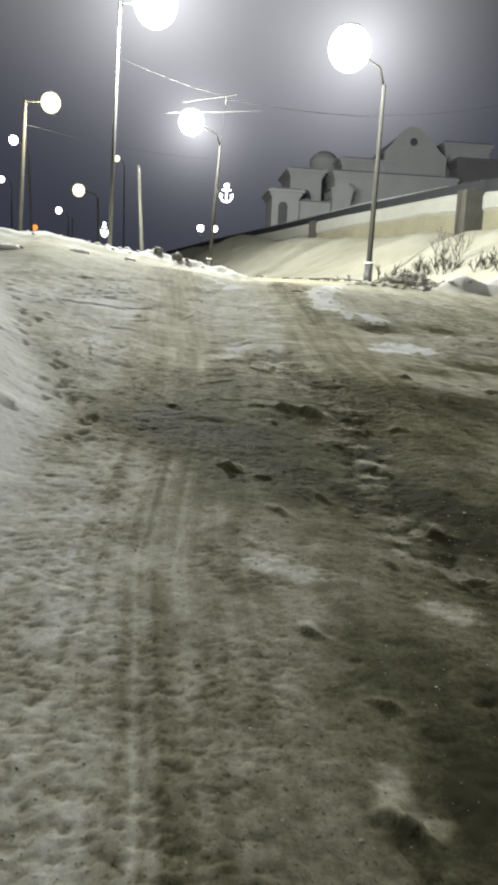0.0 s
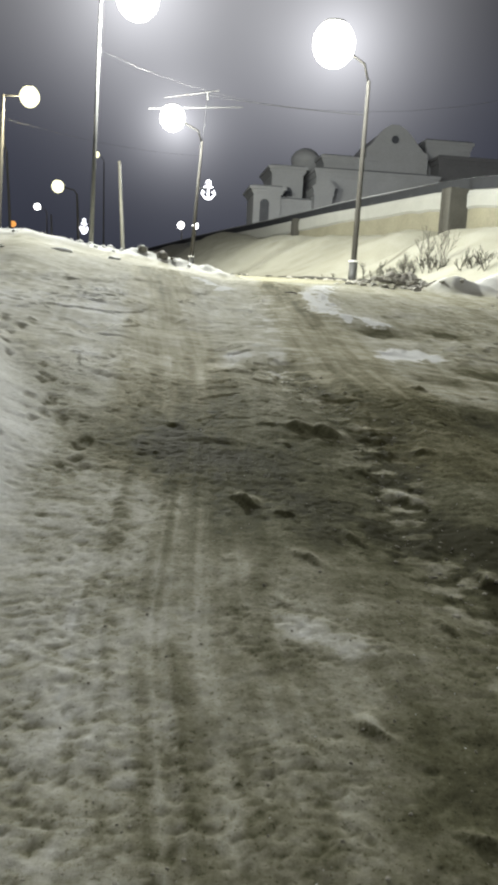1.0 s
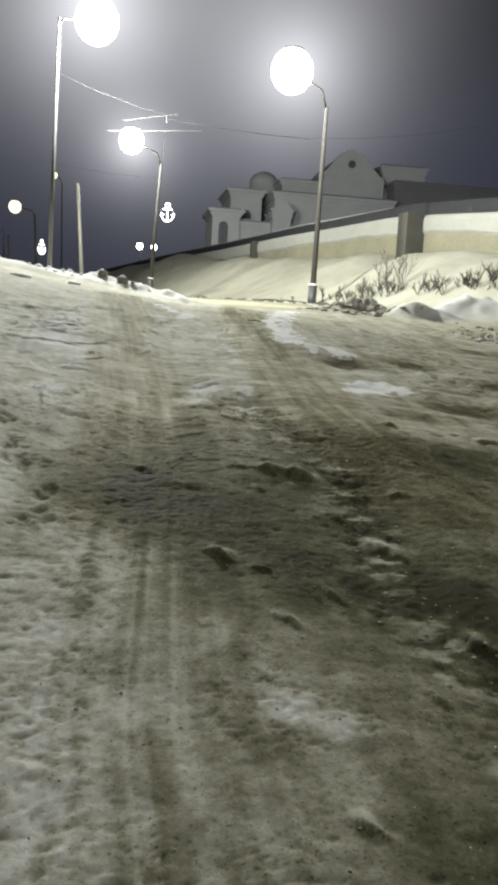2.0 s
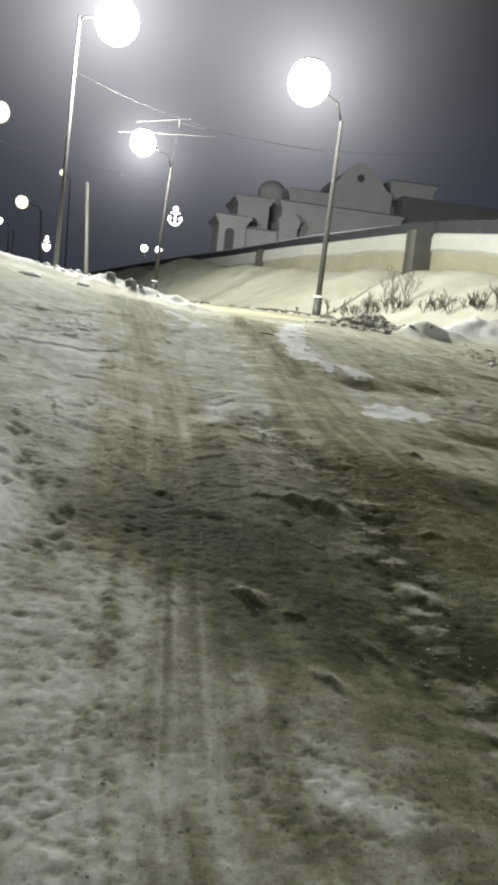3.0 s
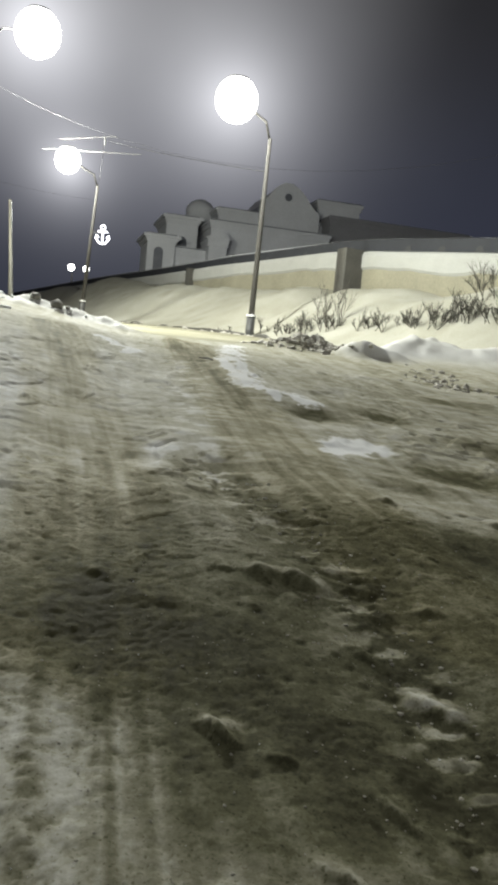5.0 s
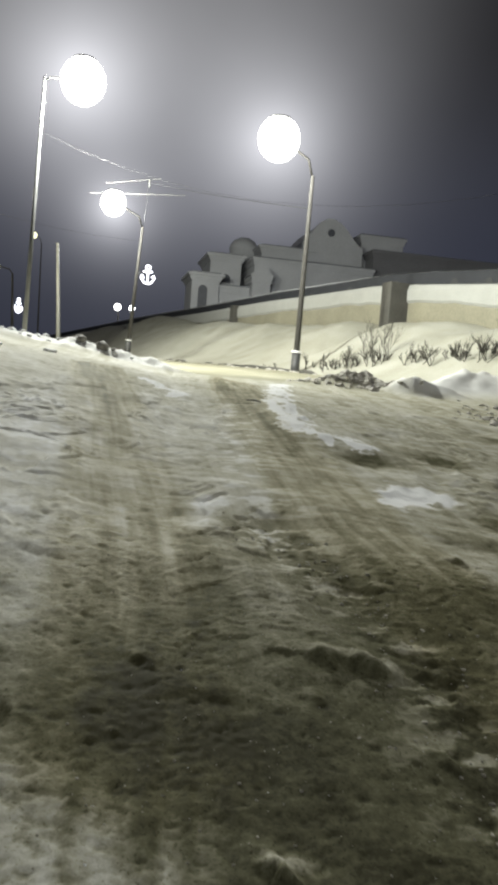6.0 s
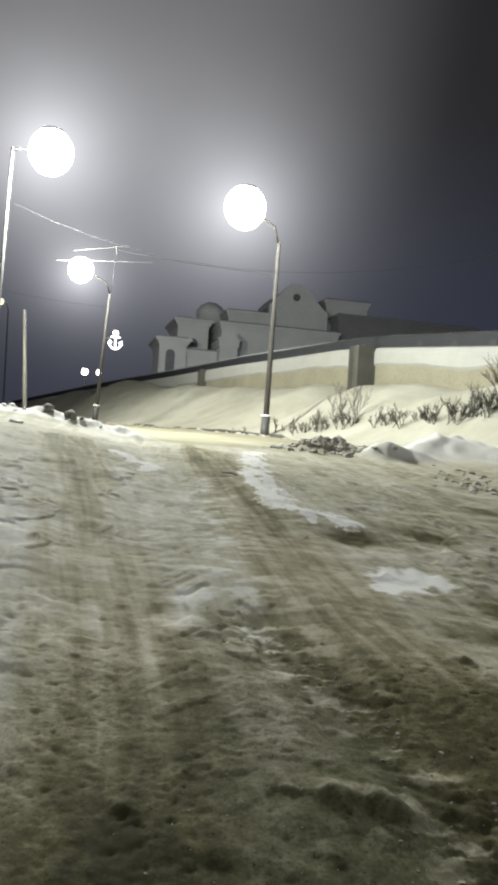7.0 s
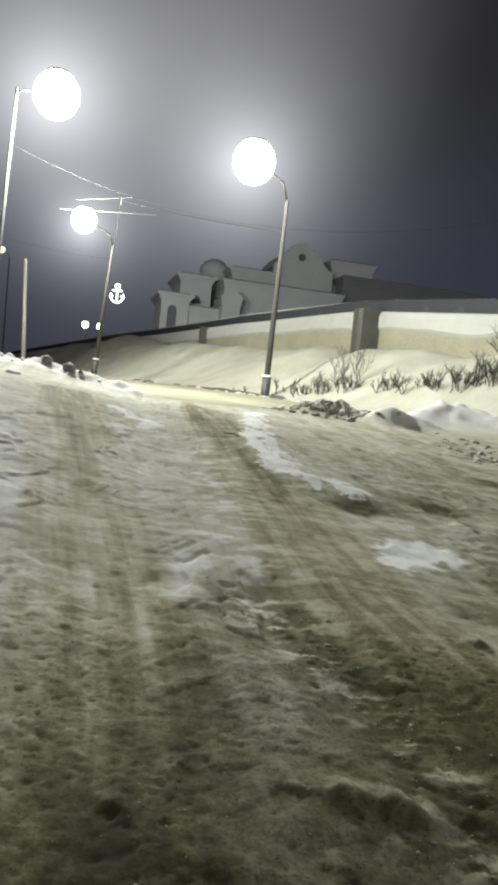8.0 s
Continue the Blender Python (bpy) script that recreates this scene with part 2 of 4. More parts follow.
def wall_side(x, y):
    """Metres in front of the retaining wall, and metres along it."""
    dx, dy = x - WALL_A[0], y - WALL_A[1]
    return -(dx * WALL_D[1] - dy * WALL_D[0]), dx * WALL_D[0] + dy * WALL_D[1]


def bump(x, y, cx, cy, rx, ry, turn=0.0):
    c, s = math.cos(turn), math.sin(turn)
    u, v = ((x - cx) * c + (y - cy) * s) / rx, (-(x - cx) * s + (y - cy) * c) / ry
    return np.exp(-(u * u + v * v))


def coarse(x, y):
    z = profile(y)
    near = 1 - smooth(15, 22, y)
    z = z - 0.07 * np.clip(x - 0.6, 0, 4) * near
    z = z + 0.15 * np.clip(-x - 0.5, 0, 6) * (1 - smooth(20, 30, y)) * smooth(3, 9, y)
    z = z - 0.22 * np.clip(-x - 0.25 * y, 0, 1.2) * smooth(9, 12, y) * (1 - smooth(20, 30, y))
    return z


def along(x, y, line, width):
    """How near (1 to 0) a place lies to a polyline."""
    best = np.full(np.shape(x), 1e9)
    for (ax, ay), (bx, by) in zip(line, line[1:]):
        dx, dy = bx - ax, by - ay
        q = np.clip(((x - ax) * dx + (y - ay) * dy) / (dx * dx + dy * dy), 0, 1)
        best = np.minimum(best, np.hypot(x - ax - q * dx, y - ay - q * dy))
    return np.exp(-(best / width) ** 2)


BANK_Y = (0, 3.5, 4.1, 4.8, 5.5, 6.3, 7.2, 8.0, 9.2, 14, 20)
BANK_X = (-0.6, -0.73, -0.79, -0.88, -0.93, -1.2, -1.55, -1.95, -2.5, -4.5, -7.5)
TRACK = ((-0.14, 1.5), (-0.2, 2.7), (-0.29, 3.28), (-0.39, 3.94), (-0.5, 6.7), (-0.82, 9.65), (-1.4, 13), (-2.0, 16))
BROWN_L = ((-0.5, 5.6), (-0.57, 6.8), (-0.63, 7.7), (-0.86, 9.3), (-1.2, 12.2), (-1.6, 15.5))
BROWN_R = ((1.0, 5.9), (0.8, 7.0), (0.64, 7.95), (0.56, 9.7), (0.48, 11.5), (0.42, 13.5), (0.5, 17.0), (0.9, 26.0))
TROUGH = ((0.12, 7.8), (0.28, 7.2), (0.46, 6.8), (0.55, 6.3), (0.58, 5.6), (0.55, 4.85), (0.66, 4.3), (0.8, 4.1))
ROUGH = ((0.12, 7.8), (0.28, 7.2), (0.46, 6.8), (0.55, 6.3), (0.58, 5.6), (0.55, 4.85), (0.66, 4.3), (0.8, 4.1))
ROUGH_HIGH = ((0.24, 12.6), (0.12, 9.8), (0.14, 8.8), (0.2, 7.9))
WINDROW = ((1.6, 19.0), (1.2, 16.0), (0.9, 13.4), (0.76, 12.2), (0.76, 11.4), (0.92, 10.9), (1.3, 10.55))
DRIFT = ((-0.85, 14.2), (-0.37, 12.8))
# frozen lumps, steep on the downhill side: place, half width, height
LUMPS = ((-0.11, 5.08, 0.042, 0.045), (0.352, 2.76, 0.035, 0.04), (1.1, 7.44, 0.05, 0.025), (0.83, 5.96, 0.05, 0.02), (0.45, 5.59, 0.05, 0.02),
         (0.02, 6.22, 0.05, 0.015), (0.16, 6.17, 0.065, 0.04), (0.32, 6.14, 0.085, 0.055), (-0.5, 6.1, 0.05, 0.014), (0.1, 5.9, 0.03, 0.012), (0.12, 4.51, 0.04, 0.02), (0.2, 3.56, 0.035, 0.018), (0.37, 3.21, 0.03, 0.018),
         (1.75, 7.22, 0.08, 0.03), (0.3, 4.76, 0.05, 0.02), (0.62, 5.25, 0.07, 0.03), (0.75, 4.45, 0.06, 0.03), (0.05, 4.95, 0.03, 0.015), (0.5, 4.1, 0.035, 0.015))
# drifts of cleaner snow: place, reach, strength
WHITES = ((1.26, 8.95, 0.22, 0.32), (1.5, 9.1, 0.2, 0.28), (1.12, 8.7, 0.13, 0.25), (-0.06, 5.13, 0.07, 0.03), (0.06, 4.03, 0.075, 0.08), (0.18, 3.94, 0.09, 0.055), (0.33, 2.88, 0.055, 0.075), (0.4, 2.8, 0.06, 0.05),
          (0.66, 3.76, 0.1, 0.07), (-0.25, 8.0, 0.13, 0.5))
# dark patches, mostly hollows whose shade is painted: place, reach
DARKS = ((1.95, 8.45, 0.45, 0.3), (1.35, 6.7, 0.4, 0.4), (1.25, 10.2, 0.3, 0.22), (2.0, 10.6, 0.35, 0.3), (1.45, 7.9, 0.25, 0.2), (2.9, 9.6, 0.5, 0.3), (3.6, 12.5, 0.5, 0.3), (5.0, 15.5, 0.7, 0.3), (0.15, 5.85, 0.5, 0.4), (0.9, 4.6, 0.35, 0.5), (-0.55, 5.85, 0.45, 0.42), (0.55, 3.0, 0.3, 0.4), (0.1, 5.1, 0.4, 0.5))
MOUNDS = ((3.4, 20.7, 0.75, 0.45, 0.30), (4.45, 19.9, 0.42, 0.35, 0.42), (5.1, 20.1, 0.5, 0.4, 0.2), (6.5, 22.0, 0.9, 0.7, 0.55), (5.6, 21.2, 0.8, 0.5, 0.25),
          (8.0, 21.5, 1.2, 0.8, 0.4), (9.8, 21.0, 1.2, 0.9, 0.5), (12, 20.5, 1.5, 1, 0.55))
BERM = ((-1.0, 20.4), (-2.4, 20.1), (-4.0, 19.0), (-6.0, 17.6), (-9.0, 15.5), (-13.0, 13.5))


def scales(x, y, fx, fy, seed, lean=0.55):
    """Trodden crust: uneven ridges across the slope, steeper on their downhill side."""
    w = fbm(x * fx * 0.35, y * fy * 0.35, seed + 5, 2) - 0.5
    n = fbm(x * fx + 1.8 * w, y * fy + 1.8 * w + 0.25 * fx * x, seed, 2)
    return fbm(x * fx + 1.8 * w, (y + lean * n / fy) * fy + 1.8 * w + 0.25 * fx * x, seed, 3) - 0.5


def shape(x, y):
    """Height of the ground, and how dirty and shaded it is painted."""
    z = coarse(x, y)
    fade = 1 - smooth(14, 30, y)
    fine = (1 - smooth(6.5, 9.5, y)) * (1 - smooth(1.5, 2.4, np.abs(x)))
    edge = np.interp(y, BANK_Y, BANK_X) + 0.16 * (fbm(x * 0.8, y * 1.6, 3, 3) - 0.5)
    bank = smooth(0.05, 1.1, edge - x) * (1 - smooth(9, 16, y))
    z = z + 0.36 * bank + 0.05 * bank * (fbm(x * 2, y * 2, 5, 3) - 0.5)
    side, run = wall_side(x, y)
    # snow bank heaped against the retaining wall
    low_end = 1 - 0.15 * smooth(26, 55, run)
    heap = low_end * smooth(7.6 + 0.7 * np.sin(run * 0.21 + 1) + 0.06 * np.clip(run, 0, 40), 0.4, side) * smooth(-60, -20, run + 20)
    crest = 2.65 + 0.022 * np.clip(run, -10, 40) + 0.3 * np.sin(run * 0.33 + 0.4) + 0.9 * (fbm(run * 0.22, side * 0.12, 8, 3) - 0.5) - 0.9 * np.exp(-((run - 0.2) / 1.1) ** 2) + 0.4 * smooth(-0.5, -4, run) + 1.5 * smooth(20, 42, run)
    z = z + heap * crest + 0.25 * heap * (fbm(x * 0.9, y * 0.9, 9, 4) - 0.5) * smooth(0, 1.5, side)
    # berm and mounds along the near side of the street
    berm = along(x, y, BERM, 0.75)
    z = z + berm * 0.16 * (fbm(x * 3.2, y * 3.2, 13, 3) - 0.4) + berm * (0.13 + 0.22 * (fbm(x * 1.3, y * 1.3, 12, 4) - 0.35))
    for cx, cy, rx, ry, h in MOUNDS:
        z = z + h * bump(x, y, cx, cy, rx, ry) * (0.7 + 0.6 * fbm(x * 1.8, y * 1.8, 14, 3))
    windrow = np.maximum(along(x, y, WINDROW, 0.2), along(x, y, DRIFT, 0.2))
    z = z + 0.028 * windrow * (0.5 + fbm(x * 5, y * 3, 17, 3))
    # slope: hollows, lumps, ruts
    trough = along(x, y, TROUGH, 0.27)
    rough = np.maximum(along(x, y, ROUGH, 0.17), 0.4 * along(x, y, ROUGH_HIGH, 0.22))
    z = z - 0.045 * trough * fade - 0.04 * bump(x, y, 0.05, 5.15, 0.75, 0.6)
    upper = smooth(6.4, 7.6, y)
    calm = 1 - 0.7 * np.exp(-((x - np.interp(y, [p[1] for p in BROWN_L], [p[0] for p in BROWN_L])) / 0.28) ** 2) * upper - 0.7 * np.exp(-((x - np.interp(y, [p[1] for p in BROWN_R], [p[0] for p in BROWN_R])) / 0.3) ** 2) * upper
    patchy = 0.45 + 1.1 * smooth(0.38, 0.66, fbm(x * 1.1, y * 1.1, 29, 3))
    z = z + fade * (0.07 * (fbm(x * 0.9, y * 0.9, 21, 2) - 0.5) * smooth(5, 8, y) + 0.020 * scales(x, y, 2.6, 3.2, 24)
                    + (1 - upper) * patchy * ((0.0035 + 0.045 * rough) * scales(x, y, 6.5, 8, 31) + (0.0021 + 0.024 * rough) * (1 - 0.5 * bank) * scales(x, y, 17, 20, 37))
                    + upper * calm * patchy * ((0.018 + 0.03 * rough) * scales(x, y, 5.0, 2.6, 33, 1.1) + (0.016 + 0.02 * rough) * scales(x, y, 11, 6, 39, 1.1) + 0.005 * (1 - smooth(10, 14, y)) * scales(x, y, 26, 14, 45, 1.1))
                    + fine * (0.0016 + 0.008 * rough) * (1 - bank) * scales(x, y, 40, 50, 41))
    # broken crust: thin plates that end in ledges facing downhill
    kink = fbm(x * 2.2, y * 2.2, 121, 2)
    plate = smooth(0.50, 0.56, fbm(x * 4.5 + 2.5 * kink, y * 2.8 + 2.5 * kink, 123, 4)) * upper + smooth(0.52, 0.59, fbm(x * 7 + 2.5 * kink, y * 6 + 2.5 * kink, 127, 4)) * (1 - upper)
    ledge = calm * smooth(0.36, 0.6, fbm(x * 0.8, y * 0.6, 125, 2)) * (1 - smooth(12, 17, y)) * (0.25 + 0.75 * smooth(5, 6.4, y))
    z = z + plate * ledge * (0.006 + 0.010 * upper) * (1 - 0.7 * bank)
    track = np.interp(y, [p[1] for p in TRACK], [p[0] for p in TRACK])
    u = x - track
    lane = smooth(-0.32, -0.18, u) * (1 - smooth(0.3, 0.5, u)) * fade
    streak = fbm(u * 17, y * 0.55, 51, 3) - 0.5
    z = z + lane * 0.02 * streak * (1 - smooth(4.5, 6.5, y))
    wx, wy = x + 0.07 * (fbm(x * 16, y * 16, 91, 3) - 0.5), y + 0.07 * (fbm(x * 16, y * 16, 95, 3) - 0.5)
    dashes = smooth(0.58, 0.70, fbm(x * 38 + 2 * fbm(x * 7, y * 7, 104, 2), y * 70, 103, 3)) * smooth(0.35, 0.6, fbm(x * 3, y * 3, 105, 2))
    dashes = dashes * fine
    z = z - 0.004 * dashes * (1 - 0.6 * bank)
    shelf = smooth(0.56, 0.66, fbm(x * 8 + 1.5 * fbm(x * 3, y * 3, 111, 2), y * 10, 109, 3)) * smooth(0.35, 0.6, fbm(x * 1.2, y * 1.2, 113, 2)) * smooth(6.4, 7.5, y) * (1 - smooth(16, 19, y))
    z = z - 0.004 * shelf
    # small scattered pits
    gi, gj = np.floor(x / 0.085), np.floor(y / 0.085)
    cx, cy = (gi + 0.15 + 0.7 * hash2(gi, gj, 7)) * 0.085, (gj + 0.15 + 0.7 * hash2(gi, gj, 9)) * 0.085
    r = 0.007 + 0.014 * hash2(gi, gj, 11) ** 2
    nick = np.exp(-(((x - cx) / (1.5 * r)) ** 2 + ((y - cy) / r) ** 2) ** 2) * (hash2(gi, gj, 13) < 0.06 + 0.34 * smooth(0.4, 0.65, fbm(x * 1.3, y * 1.3, 15, 2)))
    nick = nick * (1 - smooth(7, 9, y))
    z = z - 0.005 * nick
    left_crust = smooth(-0.05, 0.2, -u) * (1 - smooth(5, 6.5, y)) * (1 - bank)
    pits = smooth(0.5, 0.68, fbm(x * 22 + 3 * fbm(x * 9, y * 9, 98, 2), y * 27, 97, 3))
    pits = pits * fine
    z = z - 0.002 * pits * (0.1 + left_crust)
    z = z - 0.003 * smooth(0.6, 0.72, fbm(x * 38, y * 38, 99, 2)) * fine
    lump_shade, caps = np.zeros(np.shape(x)), np.zeros(np.shape(x))
    for cx, cy, rx, h in LUMPS:
        v = wy - cy + (0.9 if cy < 5.7 else 0.25) * (wx - cx)
        lump = np.exp(-((wx - cx) / rx) ** 2) * np.where(v < 0, np.exp(-(v / (0.3 * rx + 0.006)) ** 2), np.exp(-(v / (1.6 * rx)) ** 2))
        z = z + h * lump
        # masks that paint the lumps' lit tops and shaded downhill faces
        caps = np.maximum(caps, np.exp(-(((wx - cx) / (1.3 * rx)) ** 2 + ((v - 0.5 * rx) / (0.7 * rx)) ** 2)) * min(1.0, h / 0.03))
        lump_shade = np.maximum(lump_shade, np.exp(-(((wx - cx) / rx) ** 2 + ((v + 0.45 * rx) / (0.45 * rx)) ** 2) ** 2))
    for cx, cy, rx, ry in DARKS:
        if cy > 6.4:
            z = z - 0.02 * bump(x, y, cx, cy - 0.1, rx, ry * 0.8)
    # footprints along the foot of the bank
    prints = np.zeros(np.shape(x))
    rnd = random.Random(5)
    for k in range(34):
        cy = 5.2 + 4.6 * (k / 34) + rnd.uniform(-0.12, 0.12)
        cx = float(np.interp(cy, BANK_Y, BANK_X)) + rnd.choice((0.07, 0.03, -0.03, -0.12, -0.35)) + rnd.uniform(-0.06, 0.06)
        r, turn = rnd.uniform(0.02, 0.036), rnd.uniform(0.2, 0.55)
        c, q = math.cos(turn), math.sin(turn)
        q = np.exp(-((((wx - cx) * c + (wy - cy) * q) / r) ** 2 + ((-(wx - cx) * q + (wy - cy) * c) / (r * rnd.uniform(2.0, 3.4))) ** 2) ** 2)
        z = z - rnd.uniform(0.012, 0.026) * q
        prints = np.maximum(prints, q)
    # dirt, painted shade: brown ice in wheel tracks, cleaner snow between and beside them
    mott = 0.4 * (fbm((x + 0.1 * y) * 9, y * 2.2, 65, 3) - 0.5) * (1 - 0.5 * bank) + 0.42 * (fbm(x * 1.7, y * 1.2, 61, 3) - 0.5) + (0.5 - 0.25 * upper) * (fbm(x * 6, y * 6, 67, 4) - 0.5) + 0.3 * (fbm(x * 21, y * 19, 69, 3) - 0.5)
    # base tone, darker to the right, lighter uphill and on the left
    d = 0.55 - 0.16 * upper + 0.15 * smooth(0.1, 0.8, x) * (1 - upper) + 0.03 * smooth(0.0, 0.4, x) * (1 - smooth(4.0, 5.0, y)) + 0.07 * smooth(1.2, 2.2, x) * upper - 0.05 * smooth(0.2, -0.6, x) * smooth(7.5, 9, y) - 0.12 * smooth(-0.3, -0.8, x) * smooth(4.5, 5.5, y) * (1 - smooth(9, 12, y))
    d = d - 0.26 * smooth(-0.14, 0.14, -u + 0.34 * (fbm(x * 6, y * 5, 63, 4) - 0.5)) * (1 - smooth(4.4, 5.8, y))
    d = d + lane * (0.42 * streak + 0.05) * (1 - 0.5 * upper)
    rails = lane * (1 - smooth(4.6, 6.4, y)) * (0.5 + fbm(x * 3, y * 2, 57, 3))
    for off, wide, tone in ((0.0, 0.008, -0.22), (0.018, 0.012, 0.2), (0.045, 0.006, -0.2), (0.085, 0.03, 0.16), (0.135, 0.012, -0.16), (0.165, 0.008, -0.2), (0.2, 0.014, 0.16), (-0.03, 0.014, 0.12)):
        d = d + 0.38 * tone * rails * np.exp(-((u - off) / wide) ** 2)
    right_u = x - np.interp(y, [p[1] for p in BROWN_R], [p[0] for p in BROWN_R])
    left_u = x - np.interp(y, [p[1] for p in BROWN_L], [p[0] for p in BROWN_L])
    across = np.where(left_u + right_u < 0, left_u, right_u)
    drag = 0.6 * (fbm(across * 4.5, y * 0.35, 53, 3) - 0.5) + 0.3 * (fbm(across * 22, y * 0.8, 59, 3) - 0.5)
    drag = np.maximum(drag, 0.35 * drag - 0.04)
    wob = 0.22 * (fbm(x * 3, y * 1.5, 55, 3) - 0.5)
    left, right = smooth(0.25, 0.75, along(x, y, BROWN_L, 0.42) + wob), smooth(0.25, 0.75, along(x, y, BROWN_R, 0.45) + wob)
    d = d + (0.12 + 0.6 * drag) * left + (0.12 + 0.5 * drag) * right + 0.42 * drag * upper * (1 - bank)
    silt = np.clip(1.0 * np.maximum(left, right) * (0.75 + 1.2 * drag) + 0.12 + 0.38 * upper, 0, 1)
    # trough and lump feet painted with shade; pits, dashes and shelves coloured darker
    d = d + 0.24 * trough + 0.16 * pits * left_crust + 0.24 * lump_shade + 0.12 * dashes * (1 - 0.5 * upper) + 0.09 * shelf
    # shade of the hollows painted in as dark patches
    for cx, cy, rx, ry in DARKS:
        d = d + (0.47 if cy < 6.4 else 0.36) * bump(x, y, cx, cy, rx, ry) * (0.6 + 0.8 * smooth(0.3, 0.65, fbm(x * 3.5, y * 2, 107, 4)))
    d = np.where(d > 0.8, 0.8 + 0.4 * (d - 0.8), d) + mott * (0.5 - 0.18 * upper) + 0.16 * nick
    # lit tops of the lumps painted paler, crust plates slightly paler
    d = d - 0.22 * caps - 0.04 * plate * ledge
    ragged = 0.9 * (fbm(x * 7, y * 7, 71, 4) - 0.5) + 0.35 * (fbm(x * 28, y * 28, 73, 3) - 0.5)
    for cx, cy, rx, ry in WHITES:
        d = d - (0.46 if cy > 8.2 else 0.28) * smooth(*((0.24, 0.6) if cy > 8.2 else (0.1, 0.75)), bump(wx, wy, cx, cy, rx, ry, -0.25) + ragged * bump(x, y, cx, cy, 2 * rx, 2 * ry))
    torn = ragged + 0.9 * (fbm(across * 9, y * 2.2, 75, 3) - 0.5)
    d = d - 0.5 * smooth(0.45, 0.62, windrow + 1.6 * torn * np.maximum(along(x, y, WINDROW, 0.45), along(x, y, DRIFT, 0.4)))
    crust = smooth(0.52, 0.64, fbm(x * 7, y * 13, 31, 3))
    d = d - (0.35 * rough + 0.1 * upper) * crust
    d = d * (1 - 0.75 * smooth(-0.05, 0.3, edge - x) * (1 - smooth(7.5, 11, y)))
    # shade inside the footprints, painted into the mask
    d = d + 0.15 * prints
    # the street is packed brown snow, the heaps beside it are clean
    street = smooth(7.7, 8.4, side) * smooth(17.5, 16.5, side) * smooth(19.5, 22.5, y)
    far = smooth(18.5, 22, y)
    d = d * (1 - far) + far * (0.38 + 0.14 * fbm(x, y, 81, 3) + 0.16 * street * (0.7 + 0.6 * fbm(x * 0.7, y * 0.25, 83, 3)))
    d = d * (1 - 0.7 * smooth(0.25, 0.7, berm))
    heaps = sum(bump(x, y, cx, cy, rx * 1.3, ry * 1.3) for cx, cy, rx, ry, h in MOUNDS[1:])
    d = d * (1 - 0.8 * np.clip(heaps, 0, 1))
    clods = along(x, y, ((2.5, 21.0), (3.3, 20.6), (4.1, 20.2)), 0.5)
    d = d + 0.45 * clods * smooth(0.5, 0.6, fbm(x * 5, y * 5, 87, 3))
    grain = (1 - 0.62 * smooth(6.2, 9.5, y)) * (1 - 0.65 * smooth(0, 0.4, bank))
    silt = silt * np.clip(2.5 * d, 0, 1) * (1 - far) * (1 - bank) + 0.2 * far * street
    return z, np.clip(d, 0, 1.1), grain, silt


def steps(spans):
    """Grid lines from (start, end, step) spans, each step easing into the next."""
    out = []
    for a, b, s in spans:
        n = max(1, round((b - a) / s))
        out += [a + (b - a) * k / n for k in range(n)]
    return np.array(out + [spans[-1][1]])


GX = steps(((-400, -60, 40), (-60, -20, 4), (-20, -8, 0.6), (-8, -3, 0.12), (-3, -1.9, 0.025), (-1.9, -1.3, 0.016), (-1.3, 1.3, 0.0105), (1.3, 3, 0.02), (3, 8, 0.08), (8, 16, 0.2), (16, 40, 2), (40, 400, 40)))
GY = steps(((-60, -8, 6), (-8, -2, 0.4), (-2, 1.6, 0.1), (1.6, 2.3, 0.04), (2.3, 4.2, 0.0105), (4.2, 7.5, 0.0125), (7.5, 11, 0.02), (11, 17, 0.04), (17, 24, 0.09), (24, 46, 0.25), (46, 90, 1), (90, 150, 6), (150, 600, 50)))


def build_ground():
    gx, gy = np.meshgrid(GX, GY)
    z, d, grain, silt = shape(gx.ravel(), gy.ravel())
    side, run = wall_side(gx.ravel(), gy.ravel())
    z = np.where(side < -0.3, np.minimum(z, profile(gy.ravel()) + 1.0), z)
    nx, ny = len(GX), len(GY)
    co = np.stack([gx.ravel(), gy.ravel(), z], 1)
    k = (np.arange(ny - 1)[:, None] * nx + np.arange(nx - 1)[None, :]).ravel()
    quads = np.stack([k, k + 1, k + nx + 1, k + nx], 1)
    me = bpy.data.meshes.new("ground")
    me.vertices.add(len(co))
    me.vertices.foreach_set("co", co.ravel())
    me.loops.add(quads.size)
    me.loops.foreach_set("vertex_index", quads.ravel())
    me.polygons.add(len(quads))
    me.polygons.foreach_set("loop_start", np.arange(len(quads)) * 4)
    me.polygons.foreach_set("use_smooth", np.ones(len(quads), dtype=bool))
    me.update(calc_edges=True)
    for name, values in (("dirt_shade", d), ("grain", grain), ("silt", silt)):
        me.attributes.new(name, "FLOAT", "POINT").data.foreach_set("value", values.astype(np.float32))
    me.materials.append(SNOW_ICE)
    return tagged(new("ground", me), "trodden dirty snow and ice on a sloping track, clean banks beside", "ground", kind="structure")


ground = build_ground()


def ground_z(x, y):
    return float(shape(np.array([float(x)]), np.array([float(y)]))[0][0])


# ---- retaining wall along the street ----
WALL_TOP = ((-70, 4.6), (-11.2, 6.66), (-4.6, 7.23), (-0.5, 7.58), (3, 7.8), (12, 7.94), (18, 8.07), (33, 8.13), (56, 8.42), (140, 8.8))


